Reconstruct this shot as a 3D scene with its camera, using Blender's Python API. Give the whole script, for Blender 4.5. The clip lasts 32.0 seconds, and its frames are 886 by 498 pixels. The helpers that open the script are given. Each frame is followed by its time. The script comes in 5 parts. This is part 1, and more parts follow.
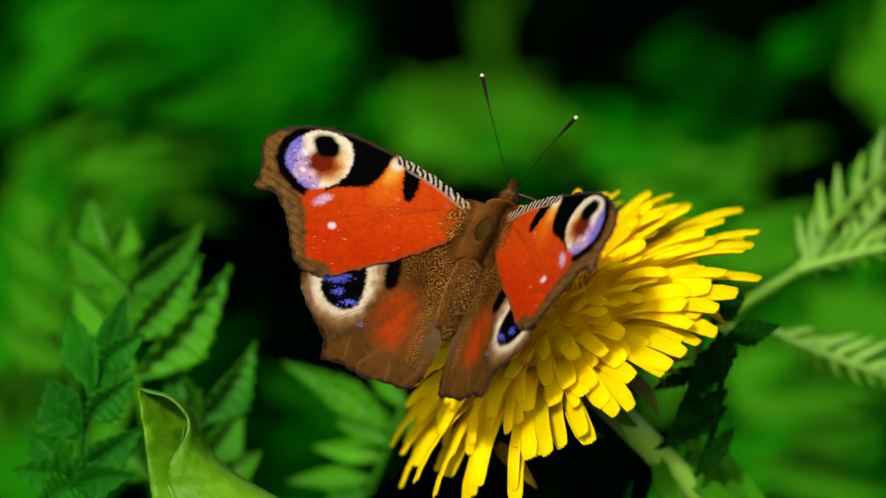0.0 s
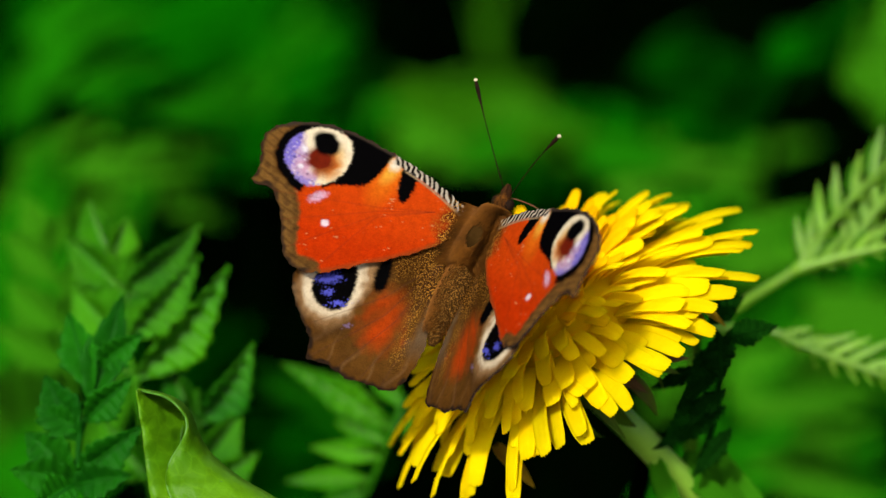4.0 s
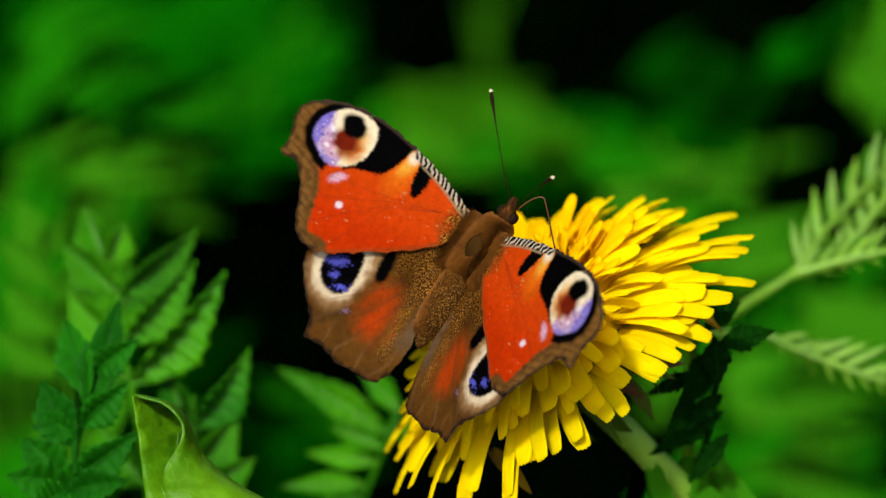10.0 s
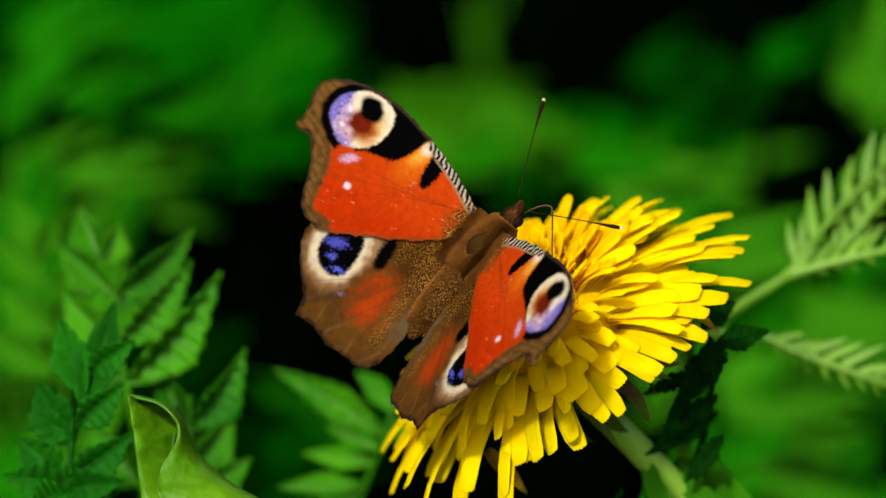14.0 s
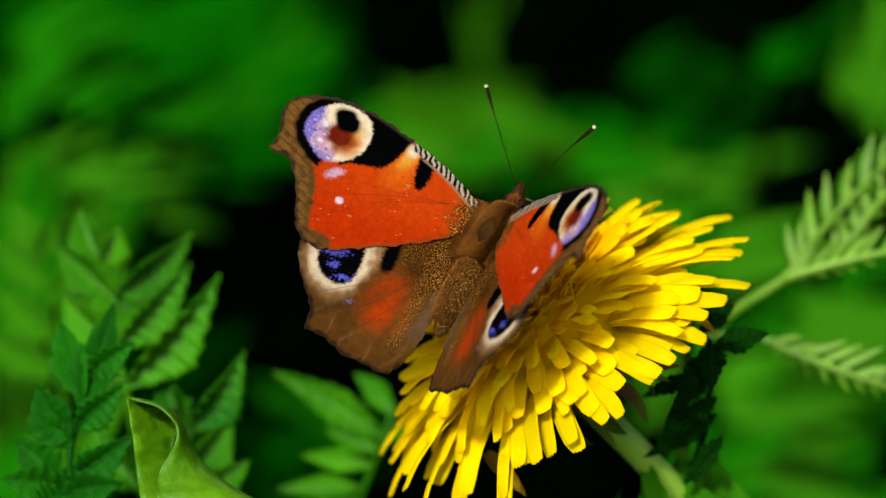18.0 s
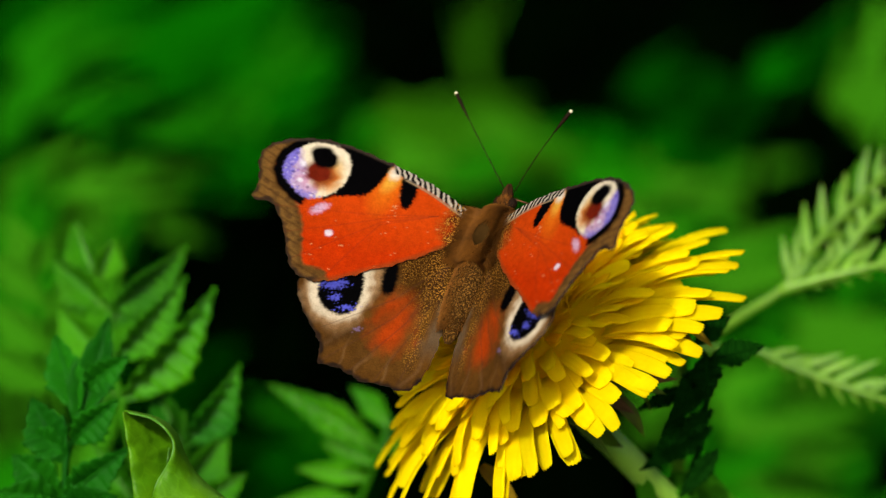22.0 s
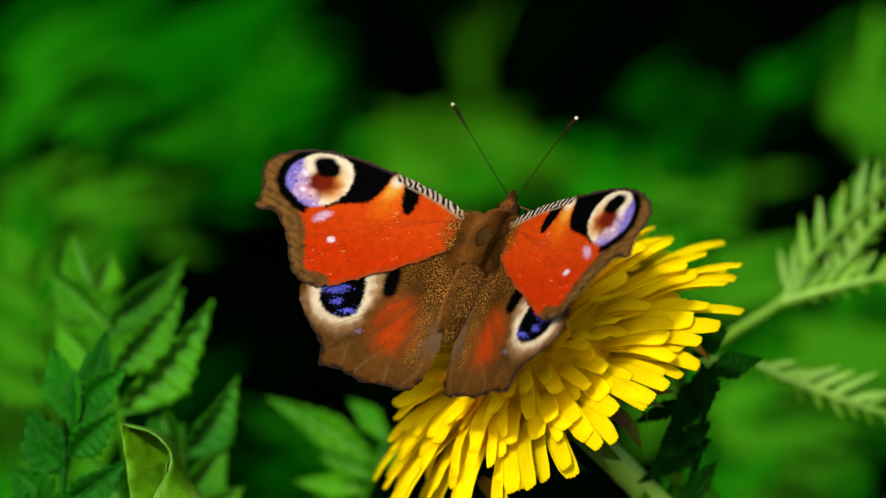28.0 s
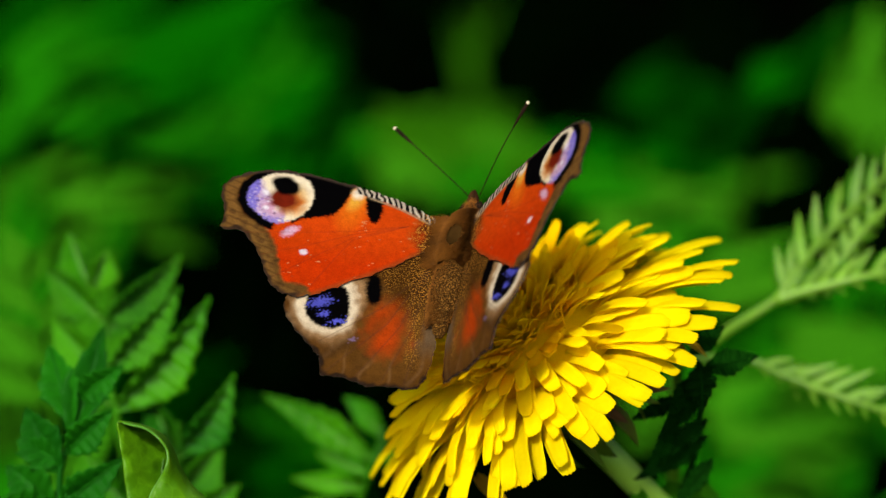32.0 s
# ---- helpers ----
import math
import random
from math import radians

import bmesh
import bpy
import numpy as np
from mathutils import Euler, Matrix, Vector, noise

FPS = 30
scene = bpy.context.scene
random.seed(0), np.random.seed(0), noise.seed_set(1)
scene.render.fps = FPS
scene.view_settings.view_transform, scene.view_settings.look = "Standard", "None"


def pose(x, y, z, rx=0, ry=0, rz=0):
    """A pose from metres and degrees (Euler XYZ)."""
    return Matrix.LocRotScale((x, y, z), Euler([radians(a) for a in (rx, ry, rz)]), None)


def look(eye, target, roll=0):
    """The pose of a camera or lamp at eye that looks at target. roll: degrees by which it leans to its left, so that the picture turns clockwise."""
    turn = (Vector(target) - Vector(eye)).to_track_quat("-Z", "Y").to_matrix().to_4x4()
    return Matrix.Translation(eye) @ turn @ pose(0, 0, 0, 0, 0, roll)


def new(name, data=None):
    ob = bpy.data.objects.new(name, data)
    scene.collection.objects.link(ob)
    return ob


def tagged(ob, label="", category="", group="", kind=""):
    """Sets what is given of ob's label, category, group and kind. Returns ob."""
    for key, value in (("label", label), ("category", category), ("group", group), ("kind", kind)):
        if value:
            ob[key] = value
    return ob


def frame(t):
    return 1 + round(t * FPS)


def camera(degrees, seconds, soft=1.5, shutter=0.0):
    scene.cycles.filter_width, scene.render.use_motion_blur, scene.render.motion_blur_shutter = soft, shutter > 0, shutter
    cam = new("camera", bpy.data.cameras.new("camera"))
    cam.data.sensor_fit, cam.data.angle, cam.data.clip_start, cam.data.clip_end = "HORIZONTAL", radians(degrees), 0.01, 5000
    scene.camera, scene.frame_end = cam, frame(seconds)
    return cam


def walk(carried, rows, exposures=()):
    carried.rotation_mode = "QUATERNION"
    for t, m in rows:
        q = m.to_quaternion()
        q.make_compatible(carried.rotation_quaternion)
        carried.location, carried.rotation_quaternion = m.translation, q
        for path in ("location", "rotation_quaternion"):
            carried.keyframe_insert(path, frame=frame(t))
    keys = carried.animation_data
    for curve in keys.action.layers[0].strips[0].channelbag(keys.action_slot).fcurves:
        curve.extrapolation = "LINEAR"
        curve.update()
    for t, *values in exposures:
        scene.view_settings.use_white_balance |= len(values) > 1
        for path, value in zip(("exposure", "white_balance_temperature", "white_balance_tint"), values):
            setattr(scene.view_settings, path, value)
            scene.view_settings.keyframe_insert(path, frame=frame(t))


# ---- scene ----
cam = camera(14, 32.0, soft=1.3)
cam.data.dof.use_dof, cam.data.dof.focus_distance, cam.data.dof.aperture_fstop = True, 0.462, 13.0

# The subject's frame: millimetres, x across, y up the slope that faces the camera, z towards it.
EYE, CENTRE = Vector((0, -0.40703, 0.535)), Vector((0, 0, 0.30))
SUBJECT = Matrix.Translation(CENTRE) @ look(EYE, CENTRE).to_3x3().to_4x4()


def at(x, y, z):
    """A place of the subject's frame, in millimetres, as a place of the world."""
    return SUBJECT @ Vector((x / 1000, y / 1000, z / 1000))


AIM = [
    (0, 0.00014, 0, 0.3), (0.5, 0.00021, -2e-05, 0.29997), (1, 0.00036, -4e-05, 0.29994), (1.5, 0.00041, -7e-05, 0.29989),
    (2, 0.00045, -8e-05, 0.29987), (2.5, 0.00045, -8e-05, 0.29987), (3, 0.00041, -6e-05, 0.2999), (3.5, 0.00039, -4e-05, 0.29993),
    (5.5, 0.00045, 0.00014, 0.30025), (6, 0.00049, 0.00015, 0.30026), (6.5, 0.00057, 0.00017, 0.30029), (7, 0.00057, 0.00017, 0.30029),
    (7.5, 0.00056, 0.00017, 0.30029), (8, 0.0006, 0.00019, 0.30033), (8.5, 0.00068, 0.00022, 0.30039), (9, 0.00079, 0.00028, 0.30049),
    (9.5, 0.00086, 0.00032, 0.30055), (10, 0.00087, 0.00036, 0.30062), (10.5, 0.00079, 0.00038, 0.30065), (11, 0.00075, 0.00038, 0.30065),
    (11.5, 0.00075, 0.00032, 0.30055), (12, 0.00086, 0.00026, 0.30045), (12.5, 0.00098, 0.00022, 0.30039), (13, 0.00117, 0.00026, 0.30045),
    (13.5, 0.00132, 0.0003, 0.30052), (14, 0.00143, 0.00038, 0.30065), (14.5, 0.00146, 0.00039, 0.30068), (16.5, 0.00135, 0.00042, 0.30073),
    (17, 0.00139, 0.00043, 0.30075), (17.5, 0.00147, 0.00049, 0.30084), (18, 0.00158, 0.00053, 0.30091), (18.5, 0.00162, 0.00059, 0.30102),
    (19, 0.00158, 0.00063, 0.30109), (19.5, 0.00154, 0.00069, 0.30119), (20, 0.00154, 0.00076, 0.30132), (20.5, 0.0017, 0.00087, 0.30151),
    (21, 0.00185, 0.001, 0.30174), (21.5, 0.00207, 0.00118, 0.30205), (22, 0.00216, 0.00137, 0.30237), (22.5, 0.0022, 0.00158, 0.30273),
    (23, 0.00212, 0.00171, 0.30296), (23.5, 0.00203, 0.00179, 0.30311), (24, 0.00196, 0.00185, 0.30321), (24.5, 0.00192, 0.00191, 0.3033),
    (25, 0.00192, 0.00199, 0.30345), (25.5, 0.00192, 0.00203, 0.30351), (27.5, 0.00237, 0.0022, 0.30381), (28, 0.00245, 0.0022, 0.30381),
    (28.5, 0.00252, 0.00218, 0.30377), (29, 0.00267, 0.00216, 0.30374), (29.5, 0.00275, 0.00214, 0.30371), (30, 0.00286, 0.00212, 0.30367),
    (30.5, 0.00288, 0.0021, 0.30364), (31, 0.00291, 0.00206, 0.30358), (31.5, 0.00291, 0.00204, 0.30353), (32, 0.00293, 0.00201, 0.30349),
]
walk(cam, [(t, look(EYE, (x, y, z))) for t, x, y, z in AIM], exposures=[(0, 0.28), (32, 0.28)])

# ---- world and sun ----
SUN_EL, SUN_AZ = radians(52), radians(-157)      # azimuth from +y towards +x
world = bpy.data.worlds.new("world")
scene.world = world
world.use_nodes = True
wn = world.node_tree
sky = wn.nodes.new("ShaderNodeTexSky")
sky.sky_type, sky.sun_disc = "NISHITA", False
sky.dust_density, sky.ozone_density, sky.air_density = 5.0, 0.4, 0.7
sky.sun_elevation, sky.sun_rotation = SUN_EL, SUN_AZ
wn.nodes["Background"].inputs["Strength"].default_value = 0.14
wn.links.new(sky.outputs[0], wn.nodes["Background"].inputs["Color"])
sun = new("sun", bpy.data.lights.new("sun", "SUN"))
sun.data.energy, sun.data.angle, sun.data.color = 3.4, radians(3.5), (1.0, 0.95, 0.87)
SUN_WAY = Vector((math.sin(SUN_AZ) * math.cos(SUN_EL), math.cos(SUN_AZ) * math.cos(SUN_EL), math.sin(SUN_EL)))
sun.matrix_world = look(SUN_WAY * 3, (0, 0, 0))


# ---- materials ----
def material(name, colour, rough=0.5, spread=0.25, grain=900.0, bump=0.2, translucent=0.0, second=None, sheen=0.0, spec=0.4, veins=0.0):
    """A surface with two scales of colour variation and a fine relief; grain is in cells per metre."""
    m = bpy.data.materials.new(name)
    m.use_nodes = True
    n, l = m.node_tree.nodes, m.node_tree.links
    b = n["Principled BSDF"]
    b.inputs["Roughness"].default_value = rough
    b.inputs["Specular IOR Level"].default_value = spec
    b.inputs["Sheen Weight"].default_value = sheen
    tc = n.new("ShaderNodeTexCoord")
    info = n.new("ShaderNodeObjectInfo")
    big, fine = n.new("ShaderNodeTexNoise"), n.new("ShaderNodeTexNoise")
    big.inputs["Scale"].default_value, fine.inputs["Scale"].default_value = grain / 7, grain
    big.inputs["Detail"].default_value, fine.inputs["Detail"].default_value = 3, 4
    shift = n.new("ShaderNodeVectorMath")
    shift.operation = "ADD"
    l.new(tc.outputs["Object"], shift.inputs[0])
    l.new(info.outputs["Random"], shift.inputs[1])
    for t in (big, fine):
        l.new(shift.outputs[0], t.inputs["Vector"])
    mix = n.new("ShaderNodeMix")
    mix.data_type = "RGBA"
    c = Vector(colour)
    d = Vector(second) if second else c * (1 - spread)
    mix.inputs["A"].default_value = (*(c * (1 + spread * 0.6)), 1)
    mix.inputs["B"].default_value = (*d, 1)
    ramp = n.new("ShaderNodeMapRange")
    ramp.inputs["From Min"].default_value, ramp.inputs["From Max"].default_value = 0.32, 0.68
    l.new(big.outputs["Fac"], ramp.inputs["Value"])
    l.new(ramp.outputs[0], mix.inputs["Factor"])
    colour_out = mix.outputs["Result"]
    if veins:
        cell = n.new("ShaderNodeTexVoronoi")
        cell.feature = "DISTANCE_TO_EDGE"
        cell.inputs["Scale"].default_value = veins
        l.new(shift.outputs[0], cell.inputs["Vector"])
        line = n.new("ShaderNodeMapRange")
        line.inputs["From Min"].default_value, line.inputs["From Max"].default_value = 0.0, 0.09
        line.inputs["To Min"].default_value, line.inputs["To Max"].default_value = 0.13, 0.0
        l.new(cell.outputs["Distance"], line.inputs["Value"])
        pale = n.new("ShaderNodeMix")
        pale.data_type = "RGBA"
        pale.inputs["B"].default_value = (*(c * 1.9 + Vector((0.02, 0.02, 0.002))), 1)
        l.new(line.outputs[0], pale.inputs["Factor"])
        l.new(mix.outputs["Result"], pale.inputs["A"])
        colour_out = pale.outputs["Result"]
    hue = n.new("ShaderNodeHueSaturation")
    val = n.new("ShaderNodeMath")
    val.operation = "MULTIPLY_ADD"
    val.inputs[1].default_value, val.inputs[2].default_value = spread * 0.8, 1 - spread * 0.4
    l.new(info.outputs["Random"], val.inputs[0])
    val2 = n.new("ShaderNodeMath")
    val2.operation = "MULTIPLY_ADD"
    val2.inputs[1].default_value = spread * 1.2
    l.new(fine.outputs["Fac"], val2.inputs[0])
    sub = n.new("ShaderNodeMath")
    sub.operation = "SUBTRACT"
    sub.inputs[1].default_value = spread * 0.6
    l.new(val.outputs[0], sub.inputs[0])
    l.new(sub.outputs[0], val2.inputs[2])
    l.new(val2.outputs[0], hue.inputs["Value"])
    l.new(colour_out, hue.inputs["Color"])
    l.new(hue.outputs[0], b.inputs["Base Color"])
    bp = n.new("ShaderNodeBump")
    bp.inputs["Strength"].default_value, bp.inputs["Distance"].default_value = bump, 0.0003
    l.new(fine.outputs["Fac"], bp.inputs["Height"])
    l.new(bp.outputs[0], b.inputs["Normal"])
    if translucent:
        tr, ms = n.new("ShaderNodeBsdfTranslucent"), n.new("ShaderNodeMixShader")
        ms.inputs[0].default_value = translucent
        l.new(hue.outputs[0], tr.inputs["Color"])
        l.new(b.outputs[0], ms.inputs[1])
        l.new(tr.outputs[0], ms.inputs[2])
        l.new(ms.outputs[0], n["Material Output"].inputs["Surface"])
    return m


def scales_material(name, rough, speckle):
    """Butterfly scales: the pattern is the mesh's own colour layer; alpha says how many golden hairs lie on it."""
    m = bpy.data.materials.new(name)
    m.use_nodes = True
    n, l = m.node_tree.nodes, m.node_tree.links
    b = n["Principled BSDF"]
    b.inputs["Roughness"].default_value, b.inputs["Specular IOR Level"].default_value = rough, 0.006
    tint = n.new("ShaderNodeVertexColor")
    tint.layer_name = "pattern"
    tc = n.new("ShaderNodeTexCoord")
    fine, mid = n.new("ShaderNodeTexNoise"), n.new("ShaderNodeTexNoise")
    fine.inputs["Scale"].default_value, mid.inputs["Scale"].default_value = 5200, 1100
    mid.inputs["Detail"].default_value = 5
    hair = n.new("ShaderNodeTexNoise")
    hair.inputs["Scale"].default_value, hair.inputs["Detail"].default_value = 5800, 1
    for t in (fine, mid, hair):
        l.new(tc.outputs["Object"], t.inputs["Vector"])
    v = n.new("ShaderNodeMath")
    v.operation = "MULTIPLY_ADD"
    v.inputs[1].default_value = 0.32
    l.new(fine.outputs["Fac"], v.inputs[0])
    v2 = n.new("ShaderNodeMath")
    v2.operation = "MULTIPLY_ADD"
    v2.inputs[1].default_value, v2.inputs[2].default_value = 0.28, 0.17
    l.new(mid.outputs["Fac"], v2.inputs[0])
    l.new(v2.outputs[0], v.inputs[2])
    hs = n.new("ShaderNodeHueSaturation")
    l.new(tint.outputs["Color"], hs.inputs["Color"])
    l.new(v.outputs[0], hs.inputs["Value"])
    cut = n.new("ShaderNodeMapRange")
    cut.inputs["From Min"].default_value, cut.inputs["From Max"].default_value = 0.54, 0.62
    l.new(hair.outputs["Fac"], cut.inputs["Value"])
    amount = n.new("ShaderNodeMath")
    amount.operation = "MULTIPLY"
    l.new(cut.outputs[0], amount.inputs[0])
    l.new(tint.outputs["Alpha"], amount.inputs[1])
    gold = n.new("ShaderNodeMix")
    gold.data_type = "RGBA"
    gold.inputs["B"].default_value = (*speckle, 1)
    l.new(amount.outputs[0], gold.inputs["Factor"])
    l.new(hs.outputs[0], gold.inputs["A"])
    l.new(gold.outputs["Result"], b.inputs["Base Color"])
    bp = n.new("ShaderNodeBump")
    bp.inputs["Strength"].default_value, bp.inputs["Distance"].default_value = 0.35, 0.0001
    l.new(fine.outputs["Fac"], bp.inputs["Height"])
    l.new(bp.outputs[0], b.inputs["Normal"])
    return m


PETAL = material("petal_yellow", (0.95, 0.82, 0.002), 0.9, 0.06, 1500, 0.2, 0.55, (0.94, 0.75, 0.001), spec=0.0)
PETAL_IN = material("petal_golden", (0.96, 0.74, 0.002), 0.9, 0.08, 1500, 0.2, 0.55, (0.95, 0.63, 0.001), spec=0.0)
STEM = material("stem_green", (0.28, 0.54, 0.05), 0.35, 0.25, 500, 0.2, 0.3, (0.17, 0.38, 0.02), spec=0.5)
PETAL_UNDER = material("petal_underside_olive", (0.36, 0.2448, 0.0072), 0.8, 0.3, 900, 0.25, 0.3, (0.144, 0.072, 0.0108), spec=0.0)
BRACT = material("bract_green", (0.0432, 0.1152, 0.00288), 0.6, 0.3, 900, 0.2, 0.1, (0.072, 0.0648, 0.00576), spec=0.1)
BROWN = material("bract_brown", (0.0936, 0.072, 0.0144), 0.6, 0.4, 900, 0.3, 0.1, (0.0864, 0.0288, 0.0108), spec=0.1)
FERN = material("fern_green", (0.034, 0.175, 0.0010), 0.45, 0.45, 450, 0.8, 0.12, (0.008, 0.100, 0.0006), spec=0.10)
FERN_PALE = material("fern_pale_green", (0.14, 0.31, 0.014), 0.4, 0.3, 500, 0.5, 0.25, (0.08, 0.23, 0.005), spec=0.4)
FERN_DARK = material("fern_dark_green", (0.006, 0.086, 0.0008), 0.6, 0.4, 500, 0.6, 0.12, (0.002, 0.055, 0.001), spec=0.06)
CURL = material("curled_leaf_green", (0.062, 0.170, 0.0015), 0.42, 0.4, 420, 1.0, 0.1, (0.028, 0.115, 0.001), spec=0.12, veins=480)
# Green darkened to stand for the flower head's shade on this leaf.
LEAF_SHADED = material("leaf_shaded_green", (0.002, 0.026, 0.0006), 0.8, 0.4, 700, 0.4, 0.1, spec=0.02)
# Weed tones: sunlight and shade on the meadow are put into the leaf colours.
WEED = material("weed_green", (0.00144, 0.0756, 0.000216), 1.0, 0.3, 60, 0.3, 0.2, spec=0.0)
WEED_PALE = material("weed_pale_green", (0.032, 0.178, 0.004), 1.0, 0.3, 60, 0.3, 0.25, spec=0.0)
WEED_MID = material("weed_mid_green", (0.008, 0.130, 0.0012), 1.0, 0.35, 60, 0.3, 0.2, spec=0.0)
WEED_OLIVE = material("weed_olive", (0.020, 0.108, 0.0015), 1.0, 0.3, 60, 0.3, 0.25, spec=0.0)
# Near-black green: the deep shade between the plants is put into this colour.
UNDER_SHADED = material("undergrowth_shaded_green", (0.000144, 0.00144, 7.2e-05), 1.0, 0.4, 100, 0.3, 0.0, spec=0.0)
WEED_SHADED = material("weed_shaded_green", (0.00072, 0.0324, 0.000216), 1.0, 0.3, 60, 0.3, 0.2, spec=0.0)
# Soil darkened in its colour for the shade under the plants.
SOIL_SHADED = material("soil", (0.000864, 0.00072, 0.000432), 1.0, 0.4, 150, 0.8, spec=0.0)
HAIR = material("thorax_fur", (0.046, 0.016, 0.0018), 0.95, 0.4, 3000, 0.2, second=(0.036, 0.01584, 0.00288), spec=0.02)
SHIELD = material("thorax_shield_brown", (0.026, 0.013, 0.003), 0.95, 0.5, 2500, 0.2, spec=0.0)
DARK = material("insect_dark_brown", (0.01152, 0.00576, 0.00288), 0.7, 0.4, 3000, 0.4, spec=0.04)
ORANGE = material("insect_orange_brown", (0.1152, 0.0432, 0.0144), 0.5, 0.3, 3000, 0.3)
CREAM = material("antenna_tip_cream", (0.54, 0.468, 0.3024), 0.6, 0.1, 3000, 0.2)
WING = scales_material("wing_scales", 0.7, (0.27, 0.125, 0.018))
ABDOMEN = scales_material("abdomen_scales", 0.9, (0.24, 0.115, 0.022))
WING_BACK = material("wing_underside_dark", (0.0216, 0.0144, 0.01008), 0.7, 0.5, 2500, 0.3)


# ---- mesh helpers ----
def part(name, bm, mat, parent=None, label="", m=None, smooth=True):
    """Links a bmesh, or a mesh that is made already, as one object under a thing or a part."""
    if isinstance(bm, bmesh.types.BMesh):
        me = bpy.data.meshes.new(name)
        bm.to_mesh(me)
        bm.free()
        for f in me.polygons:
            f.use_smooth = smooth
        for k in (mat if isinstance(mat, (list, tuple)) else [mat]):
            me.materials.append(k)
    else:
        me = bm
    ob = new(name, me)
    ob.parent = parent
    if m is not None:
        ob.matrix_basis = m
    return tagged(ob, label)


def mesh_of(name, verts, faces, mats, smooth=True):
    me = bpy.data.meshes.new(name)
    me.from_pydata([tuple(v) for v in verts], [], faces)
    me.update()
    for k in (mats if isinstance(mats, (list, tuple)) else [mats]):
        me.materials.append(k)
    me.polygons.foreach_set("use_smooth", [smooth] * len(me.polygons))
    return me


def thing(name, m, label, category, group="", kind=""):
    ob = new(name)
    ob.empty_display_size = 0.005
    ob.matrix_basis = m
    return tagged(ob, label, category, group, kind)


def frame_of(origin, x_way, z_hint):
    """A pose whose x axis points along x_way and whose z axis leans towards z_hint."""
    x = Vector(x_way).normalized()
    y = Vector(z_hint).cross(x).normalized()
    z = x.cross(y)
    m = Matrix((x, y, z)).transposed().to_4x4()
    m.translation = origin
    return m


def tube(points, radii, sides=8, cap=True):
    """A bmesh tube along points."""
    bm = bmesh.new()
    rings = []
    ref = Vector((0.31, 0.2, 0.93))
    for i, p in enumerate(points):
        d = (points[min(i + 1, len(points) - 1)] - points[max(i - 1, 0)]).normalized()
        a = d.cross(ref).normalized()
        b = d.cross(a)
        rings.append([bm.verts.new(p + (a * math.cos(k * 2 * math.pi / sides) + b * math.sin(k * 2 * math.pi / sides)) * radii[i]) for k in range(sides)])
    for r, s in zip(rings, rings[1:]):
        for k in range(sides):
            bm.faces.new((r[k], r[(k + 1) % sides], s[(k + 1) % sides], s[k]))
    if cap:
        bm.faces.new(rings[0][::-1])
        bm.faces.new(rings[-1])
    return bm


def bezier(a, b, c, d, n):
    return [a * (1 - s) ** 3 + b * 3 * s * (1 - s) ** 2 + c * 3 * s * s * (1 - s) + d * s ** 3 for s in (i / n for i in range(n + 1))]


def blob(rx, ry, rz, rings=14, sides=20, rough=0.0):
    bm = bmesh.new()
    bmesh.ops.create_uvsphere(bm, u_segments=sides, v_segments=rings, radius=1)
    for v in bm.verts:
        k = 1 + rough * noise.noise(v.co * 6)
        v.co = Vector((v.co.x * rx, v.co.y * ry, v.co.z * rz)) * k
    return bm


def leaflet_mesh(name, mat, length, width, teeth, depth, fold, curl, seed, rows=0):
    """A leaf blade with a toothed margin, folded along its midrib; along +x, z up; with thickness."""
    rows = rows or max(2 * teeth, 10)
    cols = 6
    top = []
    for i in range(rows + 1):
        s = i / rows
        w = width * 0.5 * (math.sin(math.pi * min(1, s * 0.93 + 0.07) ** 0.75) ** 0.8)
        if teeth:
            ph = (s * teeth) % 1
            w *= 1 - depth * (1 - ph) if i < rows else 1
        w = max(w, width * 0.012)
        drop = curl * length * s * s
        for j in range(cols + 1):
            q = j / cols * 2 - 1
            lean = (0.12 * length / max(teeth, 6)) * abs(q) * (1 if teeth else 0)
            z = abs(q) * w * math.tan(fold) - drop + width * (0.03 * math.sin(9 * s + 3 * q + seed) + (0.075 * math.sin(2 * math.pi * (teeth * s - 0.6 * abs(q))) if teeth else 0)) * abs(q)
            top.append(Vector((s * length + lean * 4 * depth, q * w, z)))
    n = len(top)
    t = width * 0.018
    verts = top + [v - Vector((0, 0, t)) for v in top]
    faces = []
    c = cols + 1
    for i in range(rows):
        for j in range(cols):
            a = i * c + j
            faces.append((a, a + c, a + c + 1, a + 1))
            faces.append((n + a, n + a + 1, n + a + c + 1, n + a + c))
    edge = [j for j in range(c)] + [i * c + cols for i in range(1, rows + 1)] + [rows * c + j for j in range(cols - 1, -1, -1)] + [i * c for i in range(rows - 1, 0, -1)]
    for a, b in zip(edge, edge[1:] + edge[:1]):
        faces.append((a, b, n + b, n + a))
    return mesh_of(name, verts, faces, mat)


# ---- ground ----
def ground():
    bm = bmesh.new()
    bmesh.ops.create_grid(bm, x_segments=60, y_segments=60, size=1)
    for v in bm.verts:
        r = max(abs(v.co.x), abs(v.co.y))
        f = 0.6 * r + 60 * r ** 6
        v.co = Vector((v.co.x * f / max(r, 1e-6), v.co.y * f / max(r, 1e-6), 0)) if r > 0 else v.co
        v.co.z = 0.008 * noise.noise(v.co * 14) + 0.004 * noise.noise(v.co * 50) - 0.008
    tagged(part("ground", bm, SOIL_SHADED), "soil between the meadow plants, shade put into its near-black colour", "ground", kind="structure")


ground()

